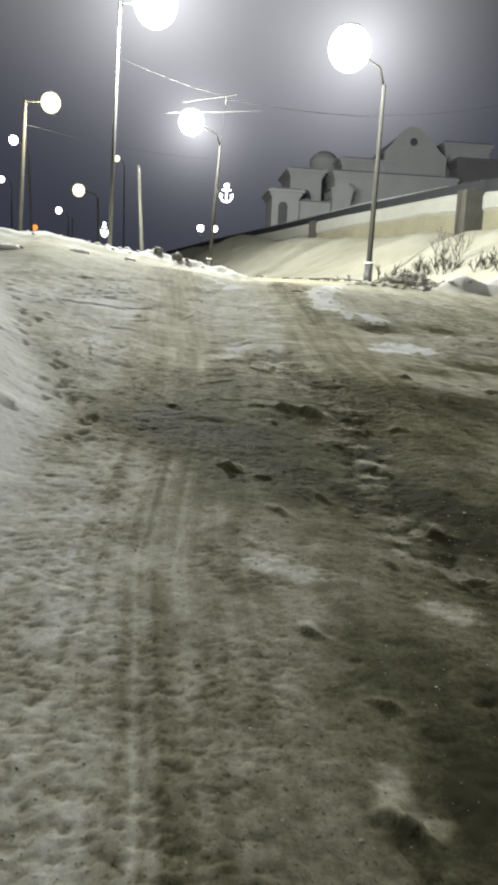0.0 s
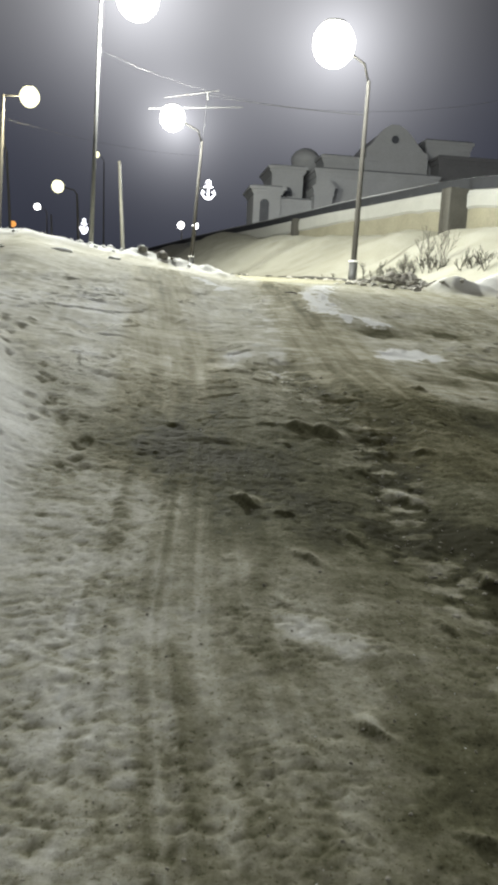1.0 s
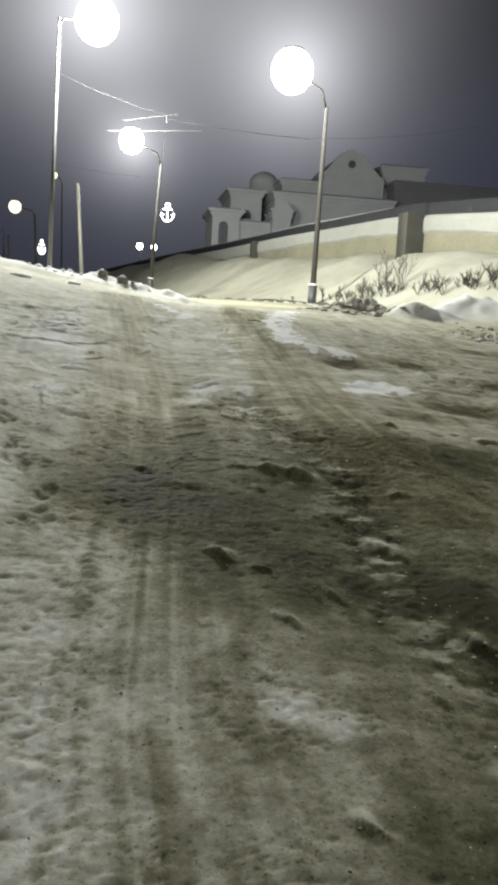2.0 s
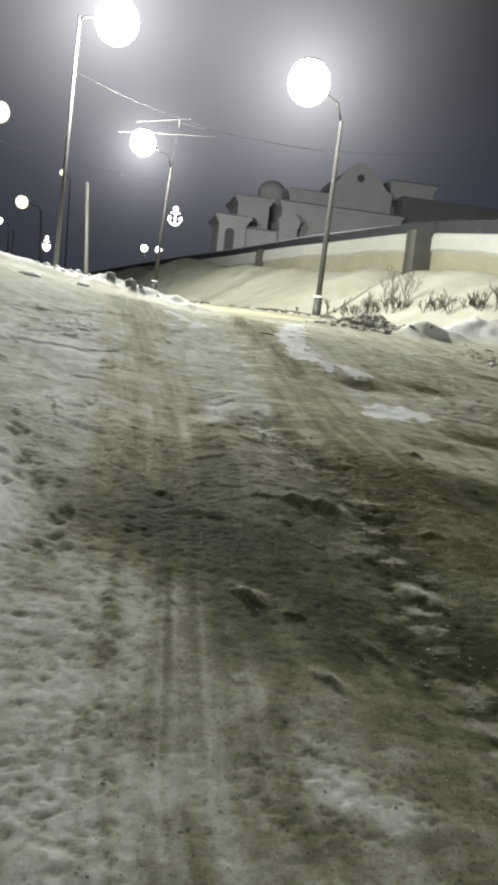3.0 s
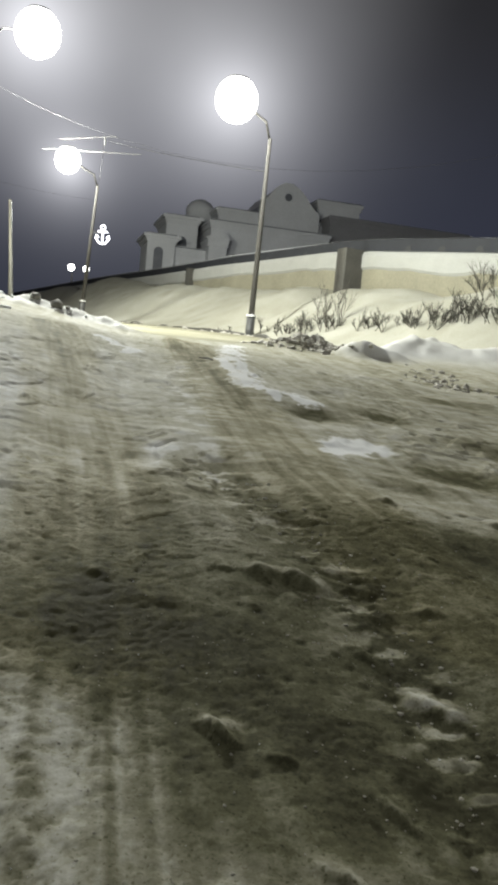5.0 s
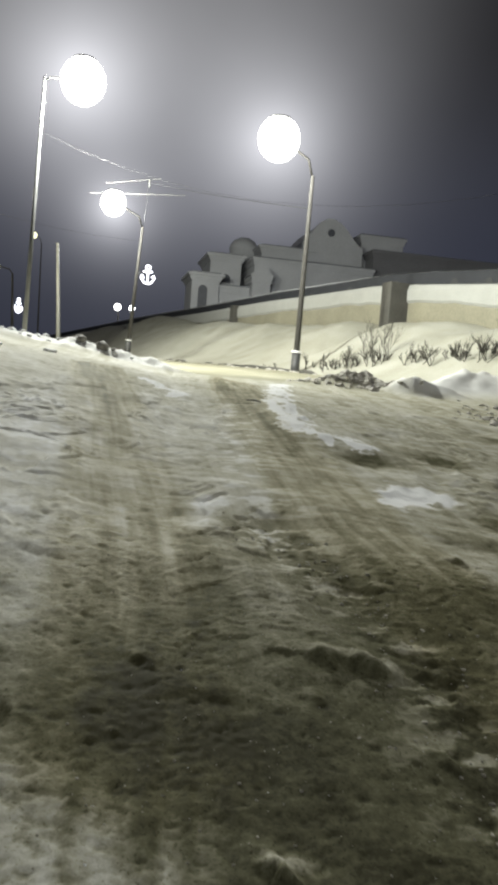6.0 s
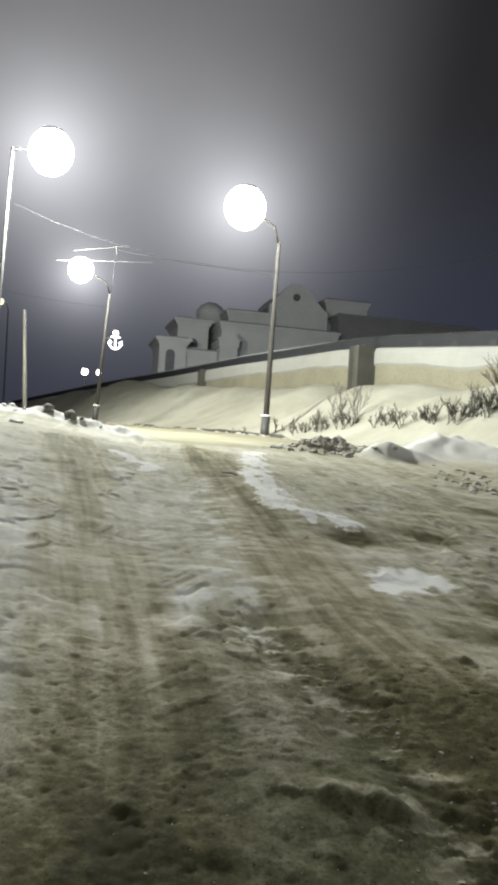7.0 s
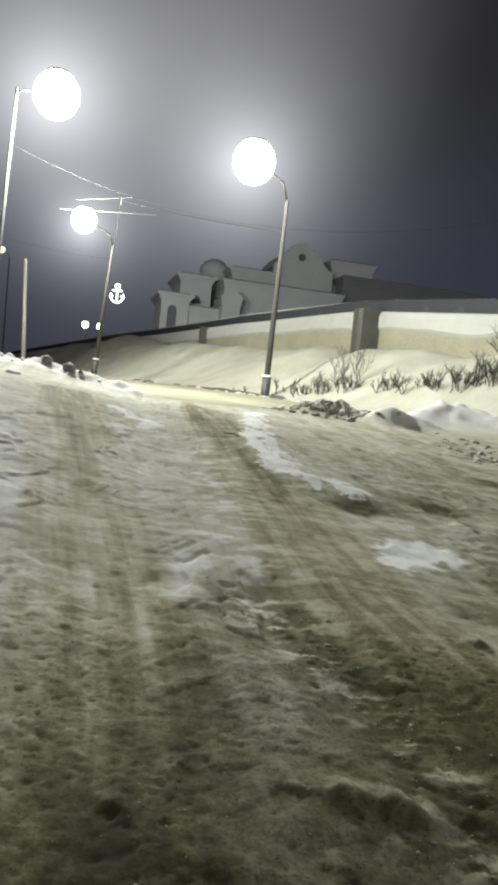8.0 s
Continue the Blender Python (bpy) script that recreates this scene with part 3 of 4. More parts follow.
def wall_point(run, out=0.0):
    """Plan place at a run along the wall and metres in front of its face."""
    return (WALL_A[0] + WALL_D[0] * run - WALL_D[1] * out, WALL_A[1] + WALL_D[1] * run + WALL_D[0] * out)


def wall_top(run):
    return float(np.interp(run, [a for a, b in WALL_TOP], [b for a, b in WALL_TOP]))


RUNS = [-70, -50, -35, -25] + [-20 + 0.8 * k for k in range(80)] + [46, 52, 60, 70, 90, 115, 140]


def wall_strip(section):
    """A body swept along the wall; section(run) gives (out, z) corners in order."""
    bm = bmesh.new()
    rings = []
    for r in RUNS:
        ring = []
        for out, z in section(r):
            px, py = wall_point(r, out)
            ring.append(bm.verts.new((px, py, z)))
        rings.append(ring)
    n = len(rings[0])
    for a, b in zip(rings, rings[1:]):
        for q in range(n):
            bm.faces.new((a[q], a[(q + 1) % n], b[(q + 1) % n], b[q]))
    bm.faces.new(rings[0][::-1])
    bm.faces.new(rings[-1])
    bmesh.ops.recalc_face_normals(bm, faces=bm.faces)
    return bm


retaining = tagged(new("wall_retaining"), "beige plastered retaining wall above the street, snow on its ledge", "wall", kind="structure")
part("wall_face", wall_strip(lambda r: ((0, 0), (0, wall_top(r) - 0.3), (-0.6, wall_top(r) - 0.3), (-0.6, 0))), PLASTER, retaining)


def drift_edge(run):
    """How far the snow hangs down the wall's face."""
    return 0.95 + 0.35 * (float(fbm(np.array([run * 0.5]), np.array([2.0]), 77, 3)[0]) - 0.5)


part("snow_ledge", wall_strip(lambda r: ((0.004, wall_top(r) - drift_edge(r)), (0.09, wall_top(r) - drift_edge(r) + 0.12), (0.10, wall_top(r) - 0.3), (0.0, wall_top(r) - 0.06), (-0.3, wall_top(r) + 0.02),
                                        (-1.2, wall_top(r) + 0.02), (-1.2, wall_top(r) - 0.95), (-0.05, wall_top(r) - drift_edge(r)))), OLD_SNOW, retaining, "wind-packed snow over the wall's upper face")
part("parapet", wall_strip(lambda r: ((-1.25, wall_top(r) - 0.5), (-1.25, wall_top(r) + 0.76), (-1.5, wall_top(r) + 0.76), (-1.5, wall_top(r) - 0.5))), PARAPET, retaining, "dark concrete parapet")


def frost(run):
    """Height of the frosted coping, thicker towards the wall's far end."""
    return 0.768 + 0.075 * min(1.0, max(0.0, (run - 4) / 8))


part("coping", wall_strip(lambda r: ((-1.18, wall_top(r) + 0.764), (-1.18, wall_top(r) + frost(r)), (-1.57, wall_top(r) + frost(r)), (-1.57, wall_top(r) + 0.764))), COPING, retaining, "frosted concrete coping")
terrace = part("terrace", wall_strip(lambda r: ((-0.6, 0), (-0.6, wall_top(r) - 0.6), (-160, wall_top(r) + 1.5), (-160, 0))), SNOW)
tagged(terrace, "snow-covered terrace behind the retaining wall", "ground", kind="structure")
for run, wide, mat, proud in ((-0.4, 0.9, GREY_CONCRETE, 1.05), (23.0, 0.7, GREY_CONCRETE, 0.45), (-19.0, 0.9, GREY_CONCRETE, 1.05), (46.0, 0.7, GREY_CONCRETE, 0.45)):
    bm = bmesh.new()
    for r0, r1 in ((run - wide / 2, run + wide / 2),):
        corners = [wall_point(r0, proud), wall_point(r1, proud), wall_point(r1, -0.9), wall_point(r0, -0.9)]
        low = [bm.verts.new((*c, 1.0)) for c in corners]
        high = [bm.verts.new((*c, wall_top(run) - 0.02)) for c in corners]
        for q in range(4):
            bm.faces.new((low[q], low[(q + 1) % 4], high[(q + 1) % 4], high[q]))
        bm.faces.new(low[::-1])
        bm.faces.new(high)
    bmesh.ops.recalc_face_normals(bm, faces=bm.faces)
    bmesh.ops.bevel(bm, geom=list(bm.edges), offset=0.03, segments=1, affect="EDGES")
    part("buttress", bm, mat, retaining, "dark concrete buttress")
# low arched openings of the parapet, their darkness put on as black panels
for run in (-10.6, -8.0, -5.4, -2.8, 2.4, 7.6, 12.8, 18.0, 23.2, 28.4):
    bm = bmesh.new()
    pts = [(-0.28, 0.02)] + [(0.28 * math.cos(a), 0.12 + 0.28 * math.sin(a)) for a in (math.pi * (1 - k / 8) for k in range(9))] + [(0.28, 0.02)]
    rings = [[bm.verts.new((*wall_point(run + u, out), wall_top(run) + 0.03 + v)) for u, v in pts] for out in (-1.235, -1.3)]
    bm.faces.new(rings[0])
    bm.faces.new(rings[1][::-1])
    for q in range(len(pts)):
        bm.faces.new((rings[0][q], rings[1][q], rings[1][(q + 1) % len(pts)], rings[0][(q + 1) % len(pts)]))
    bmesh.ops.recalc_face_normals(bm, faces=bm.faces)
    part("opening_panel", bm, CABLE, retaining, "black arched panel for an opening in the parapet")


# ---- kerb on the far side of the street, half buried ----
bm = bmesh.new()
rings = []
for k in range(90):
    run = -14 + 0.42 * k
    px, py = wall_point(run, 7.75 + 0.08 * math.sin(run * 1.7))
    qx, qy = wall_point(run, 7.95 + 0.08 * math.sin(run * 1.7))
    z = ground_z(px, py) - 0.1 + 0.26 * float(vnoise(np.array([run * 0.8]), np.array([3.0]), 5)[0])
    rings.append([bm.verts.new(c) for c in ((px, py, z - 0.5), (px, py, z), (qx, qy, z - 0.015), (qx, qy, z - 0.5))])
for a, b in zip(rings, rings[1:]):
    for q in range(3):
        bm.faces.new((a[q], a[q + 1], b[q + 1], b[q]))
bmesh.ops.recalc_face_normals(bm, faces=bm.faces)
tagged(part("kerb", bm, GREY_CONCRETE), "dark concrete kerb half buried in snow along the street", "kerb", kind="structure")


# ---- street lamps ----
def street_lamp(base, top, globe, size, lit=LIT_COLD, watts=0.0, colour=COLD, sleeve=True, thick=0.11, mat=CONCRETE_POLE, label="tall grey street lamp, lit, standing in snow"):
    """A pole with a sleeve at its foot, a raised arm and a lit head."""
    b, t, g = Vector(base), Vector(top), Vector(globe)
    root = thing("street_lamp", base, label, "street lamp", "street lamps")
    lean = (t - b)
    bm = bmesh.new()
    tube(bm, [(0, 0, -0.6), lean * 0.5, lean], [thick * 1.25, thick, thick * 0.7], 12)
    part("pole", bm, mat, root, smooth_faces=True)
    if sleeve:
        bm = bmesh.new()
        up = lean.normalized()
        tube(bm, [(0, 0, -0.3), up * 0.98], thick * 1.75, 12)
        foot = part("sleeve", bm, DARK_STEEL, root, "dark painted foot sleeve", True)
        bm = bmesh.new()
        tube(bm, [up * 0.985, up * 1.06], thick * 1.95, 12)
        part("collar", bm, SNOW, foot, "snow on the sleeve's rim", True)
    reach = g - t
    bm = bmesh.new()
    tube(bm, [lean * 0.985, lean + Vector((reach.x * 0.15, reach.y * 0.15, reach.z * 0.55)), lean + reach * 0.55 + Vector((0, 0, reach.z * 0.25)), lean + reach + Vector((0, 0, size * 0.35))], [thick * 0.45] * 4, 8)
    part("arm", bm, CONCRETE_POLE, root, smooth_faces=True)
    bm = bmesh.new()
    lathe(bm, [(size * 0.18, 0.0), (size * 0.5, -0.03 * size), (size * 0.56, -0.12 * size), (size * 0.3, -0.16 * size)], 20, lean + reach + Vector((0, 0, size * 1.02)))
    head = part("cap", bm, STEEL, root, smooth_faces=True)
    # diffuser enlarged to stand in for the lamp's glare
    bm = bmesh.new()
    bmesh.ops.create_uvsphere(bm, u_segments=24, v_segments=14, radius=1.0, matrix=Matrix.Translation(lean + reach) @ Matrix.Diagonal((size, size, size * 1.06, 1)))
    lens = part("diffuser", bm, lit, head, "glowing lamp diffuser enlarged to its glare", True)
    lens.visible_shadow = False
    if watts:
        lamp_light(g, watts, colour, size * 0.5)
    return root


street_lamp((4.68, 38.2, 2.45), (4.80, 38.2, 10.98), (3.15, 37.5, 12.15), 0.88, watts=2000)
second = street_lamp((-3.62, 56.0, 3.25), (-3.15, 56.0, 11.5), (-5.0, 55.0, 12.6), 0.78, watts=4600)
street_lamp((-5.2, 29.0, 1.9), (-5.0, 29.0, 10.65), (-3.85, 29.0, 10.63), 0.68, watts=15500, sleeve=False, thick=0.06, mat=DARK_STEEL)
# the row goes on outside the view: the next lamp down the street
street_lamp((13.0, 20.4, 2.0), (13.1, 20.4, 10.6), (11.4, 19.8, 11.8), 0.92, watts=100)
# unseen fill lamp, added beside the track to brighten the near ground
street_lamp((5.4, 2.8, -0.2), (5.4, 2.8, 9.8), (3.1, 2.8, 10.6), 0.74, watts=700, sleeve=False, thick=0.08, mat=STEEL)
street_lamp((-12.1, 42.0, 2.4), (-11.76, 42.0, 10.48), (-10.55, 42.0, 10.43), 0.46, LIT_WARM, 3000, WARM, sleeve=False, thick=0.1, label="grey street lamp with a yellowish lit head")
street_lamp((-20.5, 75.0, 3.3), (-21.0, 75.0, 13.4), (-22.32, 75.0, 14.6), 0.38, sleeve=False)
street_lamp((-33.0, 110.0, 3.6), (-33.2, 110.0, 15.4), (-34.5, 110.0, 16.0), 0.4, sleeve=False)
street_lamp((-16.5, 85.0, 3.4), (-16.9, 85.0, 11.3), (-18.8, 85.0, 11.93), 0.6, LIT_WARM, sleeve=False, thick=0.13, label="grey street lamp with a yellowish lit head")
street_lamp((-30.3, 130.0, 3.7), (-30.5, 130.0, 13.7), (-31.95, 130.0, 14.5), 0.46, sleeve=False)
street_lamp((-46.0, 170.0, 3.8), (-46.0, 170.0, 13.6), (-46.7, 170.0, 15.0), 0.6, LIT_ORANGE, sleeve=False, label="distant street lamp with an orange lit head")
street_lamp((-15.8, 95.0, 3.5), (-16.0, 95.0, 16.0), (-16.84, 95.0, 16.8), 0.34, LIT_WARM, sleeve=False, thick=0.08, label="tall distant street lamp with a small lit head")
street_lamp((-9.0, 120.0, 3.7), (-9.05, 120.0, 11.2), (-9.2, 120.0, 12.0), 0.46, sleeve=False, label="distant street lamp, lit, beyond the wall's far end")
street_lamp((-7.0, 120.0, 3.7), (-7.05, 120.0, 11.2), (-7.16, 120.0, 12.0), 0.42, sleeve=False, label="distant street lamp, lit, beyond the wall's far end")


# a wire bracket rises from the second lamp's pole
def wire_bracket(pole):
    bm = bmesh.new()
    tube(bm, [(0.47, 0, 8.15), (0.62, 0, 9.65), (0.68, 0, 11.25)], 0.012, 6)
    part("mast", bm, CABLE, pole)
    for a, b in (((-2.0, 0, 10.75), (1.4, 0, 11.35)), ((-3.0, 0, 10.05), (3.0, 0, 10.45))):
        bm = bmesh.new()
        tube(bm, [a, b], 0.022, 6)
        part("crossbar", bm, STEEL, pole)
    bm = bmesh.new()
    tube(bm, [(0.7, 0, 11.25), (0.72, 0, 10.75)], 0.05, 6)
    part("insulator", bm, STEEL, pole)


wire_bracket(second)


def bare_pole(base, top, thick):
    root = thing("pole", base, "weathered grey concrete pole without a lamp", "pole", "poles")
    bm = bmesh.new()
    lean = Vector(top) - Vector(base)
    tube(bm, [(0, 0, -0.6), lean * 0.5, lean], [thick * 1.25, thick, thick * 0.7], 12)
    shaft = part("shaft", bm, STEEL, root, smooth_faces=True)
    bm = bmesh.new()
    tube(bm, [lean, lean + Vector((0, 0, 0.08))], thick * 0.85, 12)
    part("cap", bm, STEEL, shaft)


bare_pole((-6.75, 48.0, 2.5), (-7.18, 48.0, 8.63), 0.10)
bare_pole((-24.9, 110.0, 3.6), (-25.2, 110.0, 11.45), 0.14)


# ---- anchors of rope light on the poles ----
def anchor_light(place, high, turn=0.0):
    root = thing("anchor_light", place, "glowing white anchor of rope light on a pole bracket", "light decoration", "anchor lights", turn=turn)
    h, r = high, high * 0.028
    bm = bmesh.new()
    ring = [(0.11 * h * math.cos(a), 0, 0.38 * h + 0.11 * h * math.sin(a)) for a in (2 * math.pi * k / 16 for k in range(17))]
    tube(bm, ring, r, 6)
    part("ring", bm, LIT_LED, root)
    bm = bmesh.new()
    tube(bm, [(0, 0, 0.27 * h), (0, 0, -0.42 * h)], r * 1.3, 6)
    part("shank", bm, LIT_LED, root)
    bm = bmesh.new()
    tube(bm, [(-0.24 * h, 0, 0.17 * h), (0.24 * h, 0, 0.17 * h)], r * 1.2, 6)
    part("stock", bm, LIT_LED, root)
    bm = bmesh.new()
    tube(bm, [(0.31 * h * math.sin(a), 0, -0.08 * h - 0.36 * h * math.cos(a)) for a in (-1.35 + 2.7 * k / 14 for k in range(15))], r * 1.2, 6)
    arms = part("arms", bm, LIT_LED, root)
    for s in (-1, 1):
        bm = bmesh.new()
        tube(bm, [(s * 0.19 * h, 0, -0.13 * h), (s * 0.31 * h, 0, 0.0), (s * 0.35 * h, 0, -0.2 * h)], r, 6)
        part("fluke", bm, LIT_LED, arms)
    bm = bmesh.new()
    tube(bm, [(0, 0.06, 0.1 * h), (-0.66, 0.12, 0.1 * h)], 0.025, 6)
    part("bracket", bm, DARK_STEEL, root)
    return root


anchor_light((-2.62, 55.8, 8.47), 1.24)
anchor_light((-16.15, 85.0, 8.2), 1.5, 58)


# ---- overhead cables ----
def cable(a, b, sag, thick=0.014):
    a, b = Vector(a), Vector(b)
    root = thing("overhead_cable", a, "slack overhead cable between the street poles", "cable", "overhead cables")
    bm = bmesh.new()
    tube(bm, [(b - a) * q - Vector((0, 0, sag * 4 * q * (1 - q))) for q in (k / 14 for k in range(15))], thick, 5)
    part("wire", bm, CABLE, root)


cable((-11.8, 42.0, 9.4), (-3.2, 56.0, 10.6), 0.3, 0.005)
cable((4.78, 38.2, 9.6), (-2.95, 56.0, 14.3), 0.1)
cable((-11.76, 42.0, 9.6), (-21.0, 75.0, 11.5), 0.8)
cable((-5.0, 29.0, 9.0), (13.1, 20.4, 9.0), 2.3, 0.0035)


# ---- church on the terrace ----
church = thing("church", (12.0, 92.0, 7.5), "white plastered church with cornices and a low dome above the wall", "church", turn=6)


def church_part(name, spans, mat, label="", bevel=0.0):
    return part(name, boxes(*spans, bevel=bevel), mat, church, label)


def stepped_block(x0, x1, y0, y1, z0, z1, flare=0.45, mat=CHURCH_WALL):
    """A plastered block with a flared cornice and a low roof slab."""
    church_part("wall", [((x0, y0, z0), (x1, y1, z1 - 0.7))], mat)
    bm = bmesh.new()
    for k, (o, a, b) in enumerate(((0.12, 0.7, 0.5), (flare * 0.55, 0.5, 0.28), (flare, 0.28, 0.0))):
        box(bm, (x0 - o, y0 - o, z1 - a), (x1 + o, y1 + o, z1 - b - 0.003))
    part("cornice", bm, mat, church)
    church_part("roof", [((x0 - 0.1, y0 - 0.1, z1), (x1 + 0.1, y1 + 0.1, z1 + 0.15))], ROOF)


def arched_window(x, y, z, w, h):
    bm = bmesh.new()
    pts = [(-w / 2, 0), (w / 2, 0)] + [(w / 2 * math.cos(a), h - w / 2 + w / 2 * math.sin(a)) for a in (math.pi * k / 10 for k in range(11))]
    front = [bm.verts.new((x + px, y, z + pz)) for px, pz in pts]
    back = [bm.verts.new((x + px, y + 0.12, z + pz)) for px, pz in pts]
    n = len(pts)
    bm.faces.new(front)
    bm.faces.new(back[::-1])
    for q in range(n):
        bm.faces.new((front[q], back[q], back[(q + 1) % n], front[(q + 1) % n]))
    bmesh.ops.recalc_face_normals(bm, faces=bm.faces)
    part("window", bm, DARK_GLASS, church, "dark arched window")


stepped_block(-12.3, -9.6, -7.5, -2, -1.0, 5.25)
stepped_block(-10.2, -7.0, -4.5, 2, -1.0, 7.75)
stepped_block(-9.8, -5.8, -7.0, 0, -1.0, 4.3, 0.15)
stepped_block(-4.9, 0.2, -4.0, 4, -1.0, 9.2, 0.4)
stepped_block(-6.0, 6.3, -6.4, 6, -1.0, 7.5, 0.3)
stepped_block(6.0, 10.7, -3.2, 6, -1.0, 11.6, 0.3)
stepped_block(6.6, 22.5, -5.8, 6, -1.0, 9.6, 0.35, DIM_WING)
stepped_block(-6.5, -4.7, -8.5, -5, -1.0, 5.4, 0.15)
# porch gable
bm = bmesh.new()
for v in ((-6.9, 5.4), (-4.4, 5.4), (-5.5, 6.3)):
    bm.verts.new((v[0], -8.7, v[1])), bm.verts.new((v[0], -5, v[1]))
v = list(bm.verts)
for f in ((0, 2, 4), (1, 5, 3), (0, 1, 3, 2), (2, 3, 5, 4), (4, 5, 1, 0)):
    bm.faces.new([v[k] for k in f])
bmesh.ops.recalc_face_normals(bm, faces=bm.faces)
part("porch_gable", bm, CHURCH_WALL, church)
# tall gable, its slopes bowed, with a pitched roof behind it
outline = [(-0.6, 7.5), (5.9, 7.5), (5.9, 9.9), (5.3, 10.3), (4.7, 10.9), (4.1, 11.6), (3.4, 12.25), (2.6, 12.65), (1.8, 12.65), (1.1, 12.2), (0.5, 11.5), (0.0, 10.8), (-0.6, 10.2)]


def swept_gable(y0, y1, grow):
    bm = bmesh.new()
    fr, bk = [[bm.verts.new((2.65 + (px - 2.65) * grow, py, 7.5 + (pz - 7.5) * grow)) for px, pz in outline] for py in (y0, y1)]
    bm.faces.new(fr)
    bm.faces.new(bk[::-1])
    for q in range(len(fr)):
        bm.faces.new((fr[q], bk[q], bk[(q + 1) % len(fr)], fr[(q + 1) % len(fr)]))
    bmesh.ops.recalc_face_normals(bm, faces=bm.faces)
    return bm


part("gable", swept_gable(-4.2, -3.5, 1.0), CHURCH_WALL, church, "bowed gable with a round window")
part("gable_roof", swept_gable(-3.497, 5.5, 0.97), ROOF, church, "sheet roof behind the gable")
bm = bmesh.new()
tube(bm, [(2.3, -4.26, 11.2), (2.3, -4.1, 11.2)], 0.40, 16)
round_window = part("round_window", bm, DARK_GLASS, church)
bm = bmesh.new()
tube(bm, [(2.3 + 0.46 * math.cos(a), -4.24, 11.2 + 0.46 * math.sin(a)) for a in (2 * math.pi * k / 20 for k in range(21))], 0.08, 6)
part("window_frame", bm, CHURCH_WALL, round_window)
bm = bmesh.new()
lathe(bm, [(1.5, -1.6), (1.5, 0), (1.6, 0.1), (1.5, 0.6), (1.1, 1.1), (0.55, 1.4), (0.1, 1.5)], 24, (-6.0, 0.5, 9.1))
part("dome", bm, CHURCH_WALL, church, smooth_faces=True)
arched_window(-11.2, -7.56, 1.9, 0.9, 2.2)
arched_window(-8.6, -4.56, 4.9, 1.1, 0.9)



# ---- bare shrubs on the snow bank ----
def shrub(place, high, spread, stems, seed):
    rnd = random.Random(seed)
    root = thing("shrub", place, "bare leafless shrub sticking out of the snow bank", "shrub", "bare shrubs")

    def grow(bm, p, d, length, r, depth):
        q = p + d * length * 0.5 + Vector((rnd.uniform(-1, 1), rnd.uniform(-1, 1), rnd.uniform(-0.5, 0.5))) * length * 0.12
        e = p + d * length
        tube(bm, [p, q, e], [r, r * 0.8, r * 0.55], 3, caps=False)
        if depth:
            for k in range(rnd.randint(3, 5)):
                nd = (d * 1.3 + Vector((rnd.uniform(-1, 1), rnd.uniform(-1, 1), rnd.uniform(-0.2, 0.9))) * 0.75).normalized()
                grow(bm, p + d * length * rnd.uniform(0.25, 1.0), nd, length * rnd.uniform(0.4, 0.7), r * 0.6, depth - 1)

    for k in range(stems):
        bm = bmesh.new()
        d = Vector((rnd.uniform(-1, 1) * spread, rnd.uniform(-1, 1) * spread, rnd.uniform(0.8, 1.6))).normalized()
        grow(bm, Vector((rnd.uniform(-0.6, 0.6) * spread, rnd.uniform(-0.6, 0.6) * spread, -0.15)), d, high * rnd.uniform(0.35, 0.65), 0.02, 3)
        part("stem", bm, BARK, root)


SHRUBS = ((6.9, 36.8, 1.1, 0.7, 10), (7.7, 36.0, 0.9, 0.8, 11), (6.1, 37.3, 0.8, 0.7, 8), (8.7, 34.4, 0.8, 0.8, 10), (9.2, 33.0, 0.9, 0.8, 11), (9.7, 31.8, 0.9, 0.9, 11), (10.2, 30.6, 1.1, 0.9, 16),
          (10.9, 29.6, 1.1, 0.9, 15), (11.4, 28.2, 1.0, 0.9, 14), (5.5, 38.6, 0.7, 0.5, 4), (3.9, 40.2, 0.5, 0.5, 3), (7.6, 37.4, 2.1, 0.35, 3), (8.3, 36.4, 2.0, 0.35, 3), (11.9, 30.2, 2.0, 0.6, 6))
for k, (x, y, h, w, n) in enumerate(SHRUBS):
    shrub((x, y, ground_z(x, y)), h, w, n, 100 + k)


# ---- rocks and clods of ice ----
def lump_mesh(bm, centre, size, seed, squash=0.75):
    r = bmesh.ops.create_icosphere(bm, subdivisions=2, radius=1.0)
    for v in r["verts"]:
        p = v.co.copy()
        k = 1 + 0.45 * noise.noise(p * 1.3 + Vector((seed * 3.1, seed, 0))) + 0.2 * noise.noise(p * 3.2 + Vector((0, seed, seed)))
        v.co = Vector(centre) + Vector((p.x * size, p.y * size, p.z * size * squash)) * k


for k, (x, y, s) in enumerate(((-2.38, 19.9, 0.10), (-1.93, 19.8, 0.12), (-1.72, 19.9, 0.05))):
    root = thing("rock", (x, y, ground_z(x, y)), "dark rock half buried in the snow berm", "rock", "rocks on the berm")
    bm = bmesh.new()
    lump_mesh(bm, (0, 0, s * 0.35), s, 7 + k, 0.9)
    part("stone", bm, STONE, root, smooth_faces=True)
    bm = bmesh.new()
    lump_mesh(bm, (-s * 0.1, s * 0.1, s * 0.75), s * 0.85, 17 + k, 0.5)
    part("snow_cap", bm, SNOW, root, smooth_faces=True)


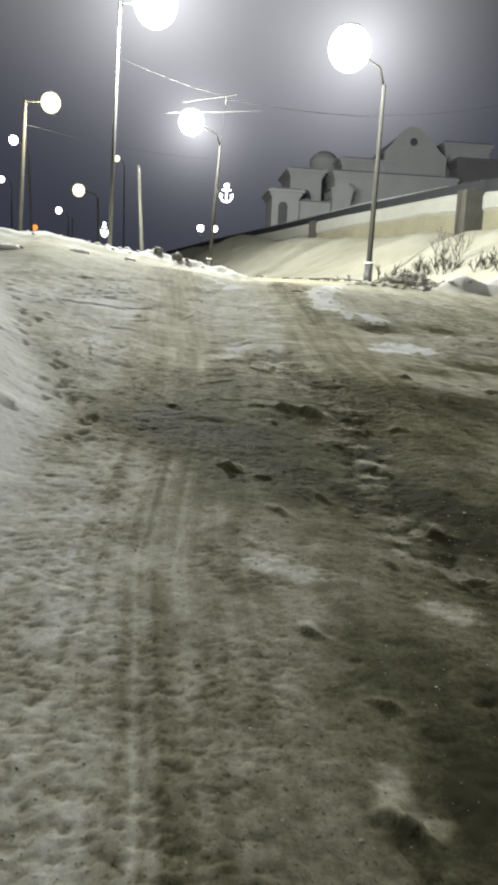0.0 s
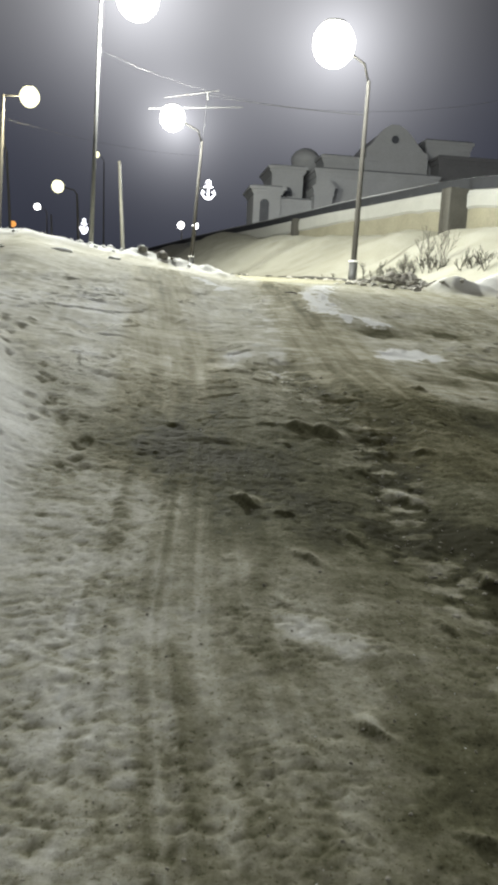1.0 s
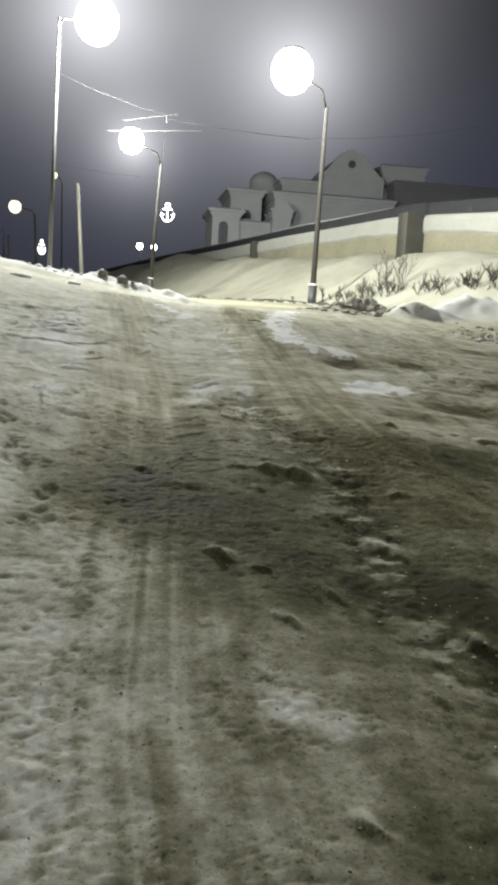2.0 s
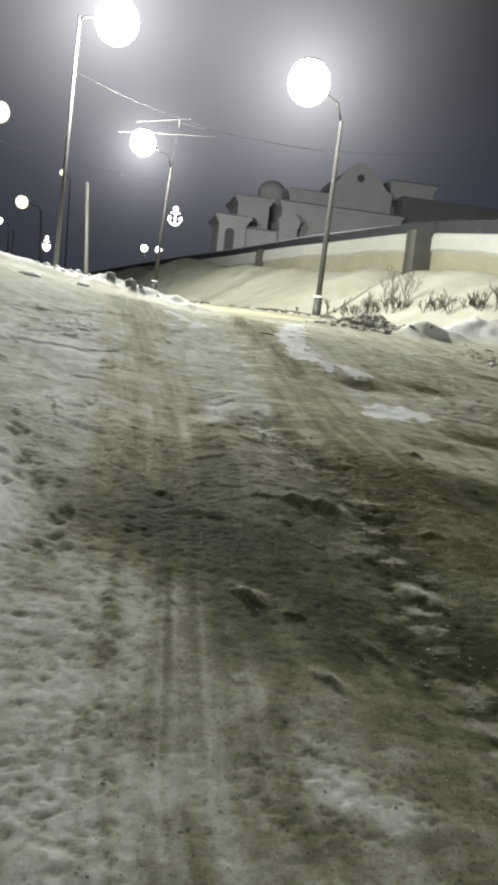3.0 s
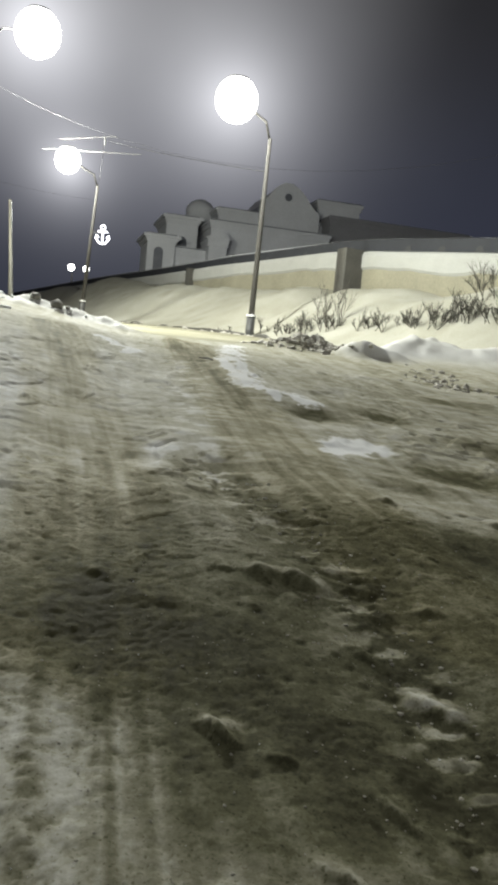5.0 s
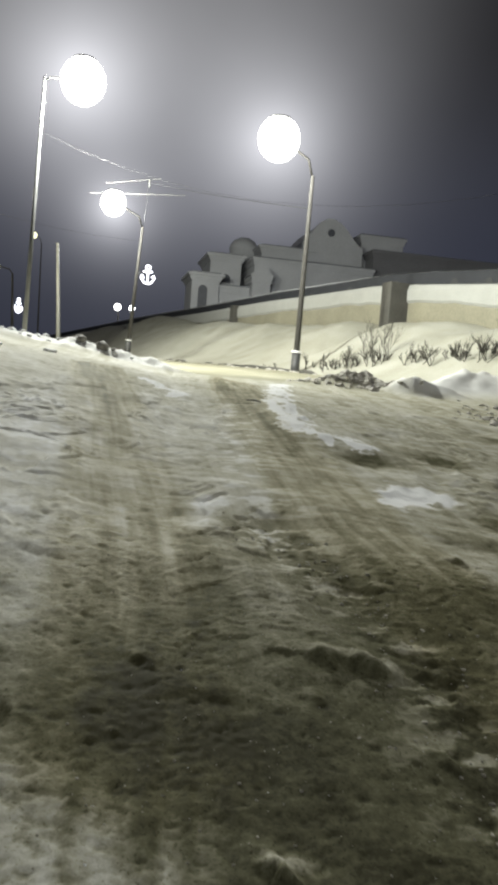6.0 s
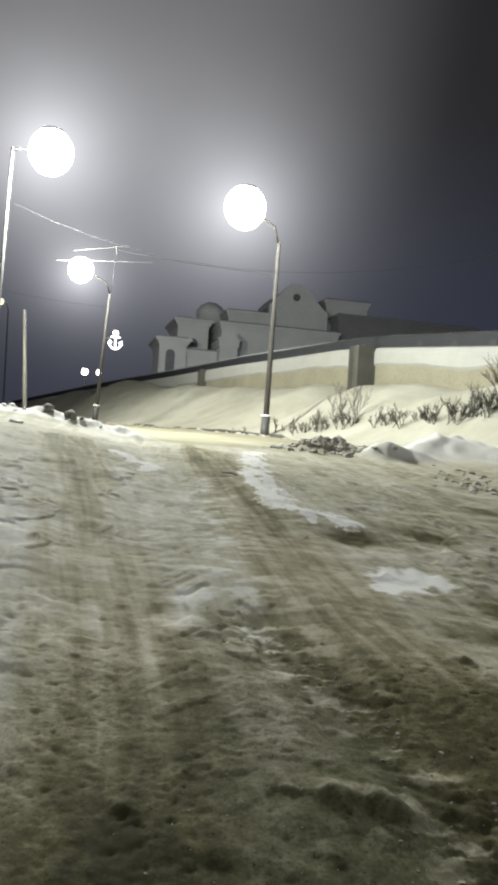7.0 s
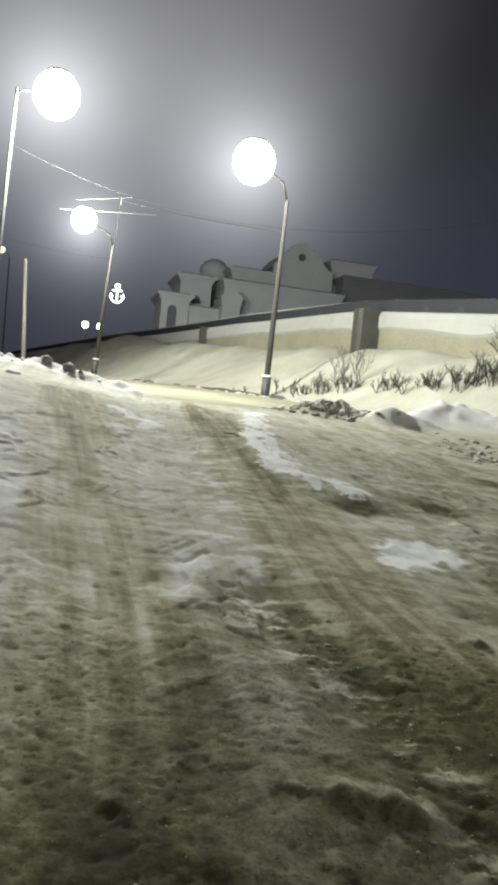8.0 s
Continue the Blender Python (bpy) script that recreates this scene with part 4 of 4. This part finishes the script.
# frozen lumps of ploughed snow on the crest of the bank
for k, (x, y, s) in enumerate(((-3.75, 13.4, 0.2), (-3.05, 14.9, 0.17), (-2.5, 16.7, 0.13))):
    root = thing("snow_lump", (x, y, ground_z(x, y)), "rounded frozen lump of ploughed snow on the bank", "snow lump", "snow lumps on the bank", turn=37 * k)
    bm = bmesh.new()
    lump_mesh(bm, (0, 0, s * 0.02), s, 31 + k, 0.34)
    part("snow_body", bm, SNOW, root, smooth_faces=True)
    bm = bmesh.new()
    lump_mesh(bm, (s * 0.7, s * 0.5, s * 0.1), s * 0.28, 51 + k, 0.7)
    part("ice_clod", bm, DIRTY_SNOW, root, "small dirty clod frozen to it", smooth_faces=True)


ICO = bmesh.new()
bmesh.ops.create_icosphere(ICO, subdivisions=1, radius=1.0)
ICO_V = np.array([v.co[:] for v in ICO.verts])
ICO_F = np.array([[v.index for v in f.verts] for f in ICO.faces])
ICO.free()


def clods(name, count, seed, where, sizes, mat, label, category="snow clods"):
    """Many uneven lumps lying on the ground, as one body of stuff."""
    rnd, rng = random.Random(seed), np.random.RandomState(seed)
    spots = np.array([where(rnd) for k in range(count)])
    zz = shape(spots[:, 0], spots[:, 1])[0]
    size = np.array([rnd.uniform(*sizes) * rnd.uniform(0.5, 1.0) for k in range(count)])
    v = ICO_V[None] * (1 + rng.uniform(-0.35, 0.35, (count, len(ICO_V), 1))) * np.array([1, 1, 0.7]) * rng.uniform(0.7, 1.3, (count, 1, 3)) * size[:, None, None]
    v = v + np.stack([spots[:, 0], spots[:, 1], zz - 0.1 * size], 1)[:, None]
    f = (ICO_F[None] + (np.arange(count) * len(ICO_V))[:, None, None]).reshape(-1, 3)
    me = bpy.data.meshes.new(name)
    me.from_pydata(v.reshape(-1, 3).tolist(), [], f.tolist())
    me.materials.append(mat)
    return tagged(new(name, me), label, category, kind="stuff")


def near_line(line, width):
    def pick(rnd):
        k = rnd.randrange(len(line) - 1)
        (ax, ay), (bx, by) = line[k], line[k + 1]
        q = rnd.random()
        return ax + (bx - ax) * q + rnd.gauss(0, width), ay + (by - ay) * q + rnd.gauss(0, width)
    return pick


clods("snow_clods", 260, 3, near_line(((2.5, 21.0), (3.3, 20.6), (4.1, 20.2)), 0.26), (0.04, 0.15), DIRTY_SNOW, "broken clods of dirty ploughed snow on a mound")
clods("ice_chunks", 70, 12, near_line(((5.6, 18.8), (5.0, 16.6), (4.4, 14.4)), 0.35), (0.03, 0.09), DIRTY_SNOW, "broken chunks of dirty ice beside the track")
clods("berm_clods", 60, 4, near_line(BERM[:5], 0.35), (0.03, 0.1), SNOW, "clods of ploughed snow along the berm")
clods("kerb_clods", 60, 5, near_line(((8.5, 29.5), (4.2, 37.6), (0.5, 45.5), (-3.6, 55.5)), 0.25), (0.06, 0.2), DIRTY_SNOW, "dirty clods along the street's far edge")
clods("track_grit", 1500, 8, lambda rnd: (rnd.uniform(-0.7, 1.3), 2.2 + 5.0 * rnd.random() ** 1.2), (0.002, 0.0065), CRUMB, "grit and small crumbs of dirty ice on the track", "grit")
clods("ice_glints", 260, 9, lambda rnd: (rnd.uniform(-1.2, 1.5), 2.6 + 7.5 * rnd.random()), (0.002, 0.004), CLEAR_ICE, "tiny clear ice grains that glint on the track", "ice grains")
clods("ice_crumbs", 260, 6, near_line(ROUGH, 0.15), (0.004, 0.014), CRUMB, "crumbs of broken ice on the track")


# ---- a dry twig on the snow ----
twig = thing("twig", (0.5, 12.75, ground_z(0.5, 12.75) + 0.012), "thin dry twig lying on the packed snow", "twig")
bm = bmesh.new()
tube(bm, [(-0.09, 0.1, 0.01), (0.0, 0.0, 0.015), (0.06, -0.12, 0.0)], [0.006, 0.012, 0.008], 5)
part("stick", bm, BARK, twig)
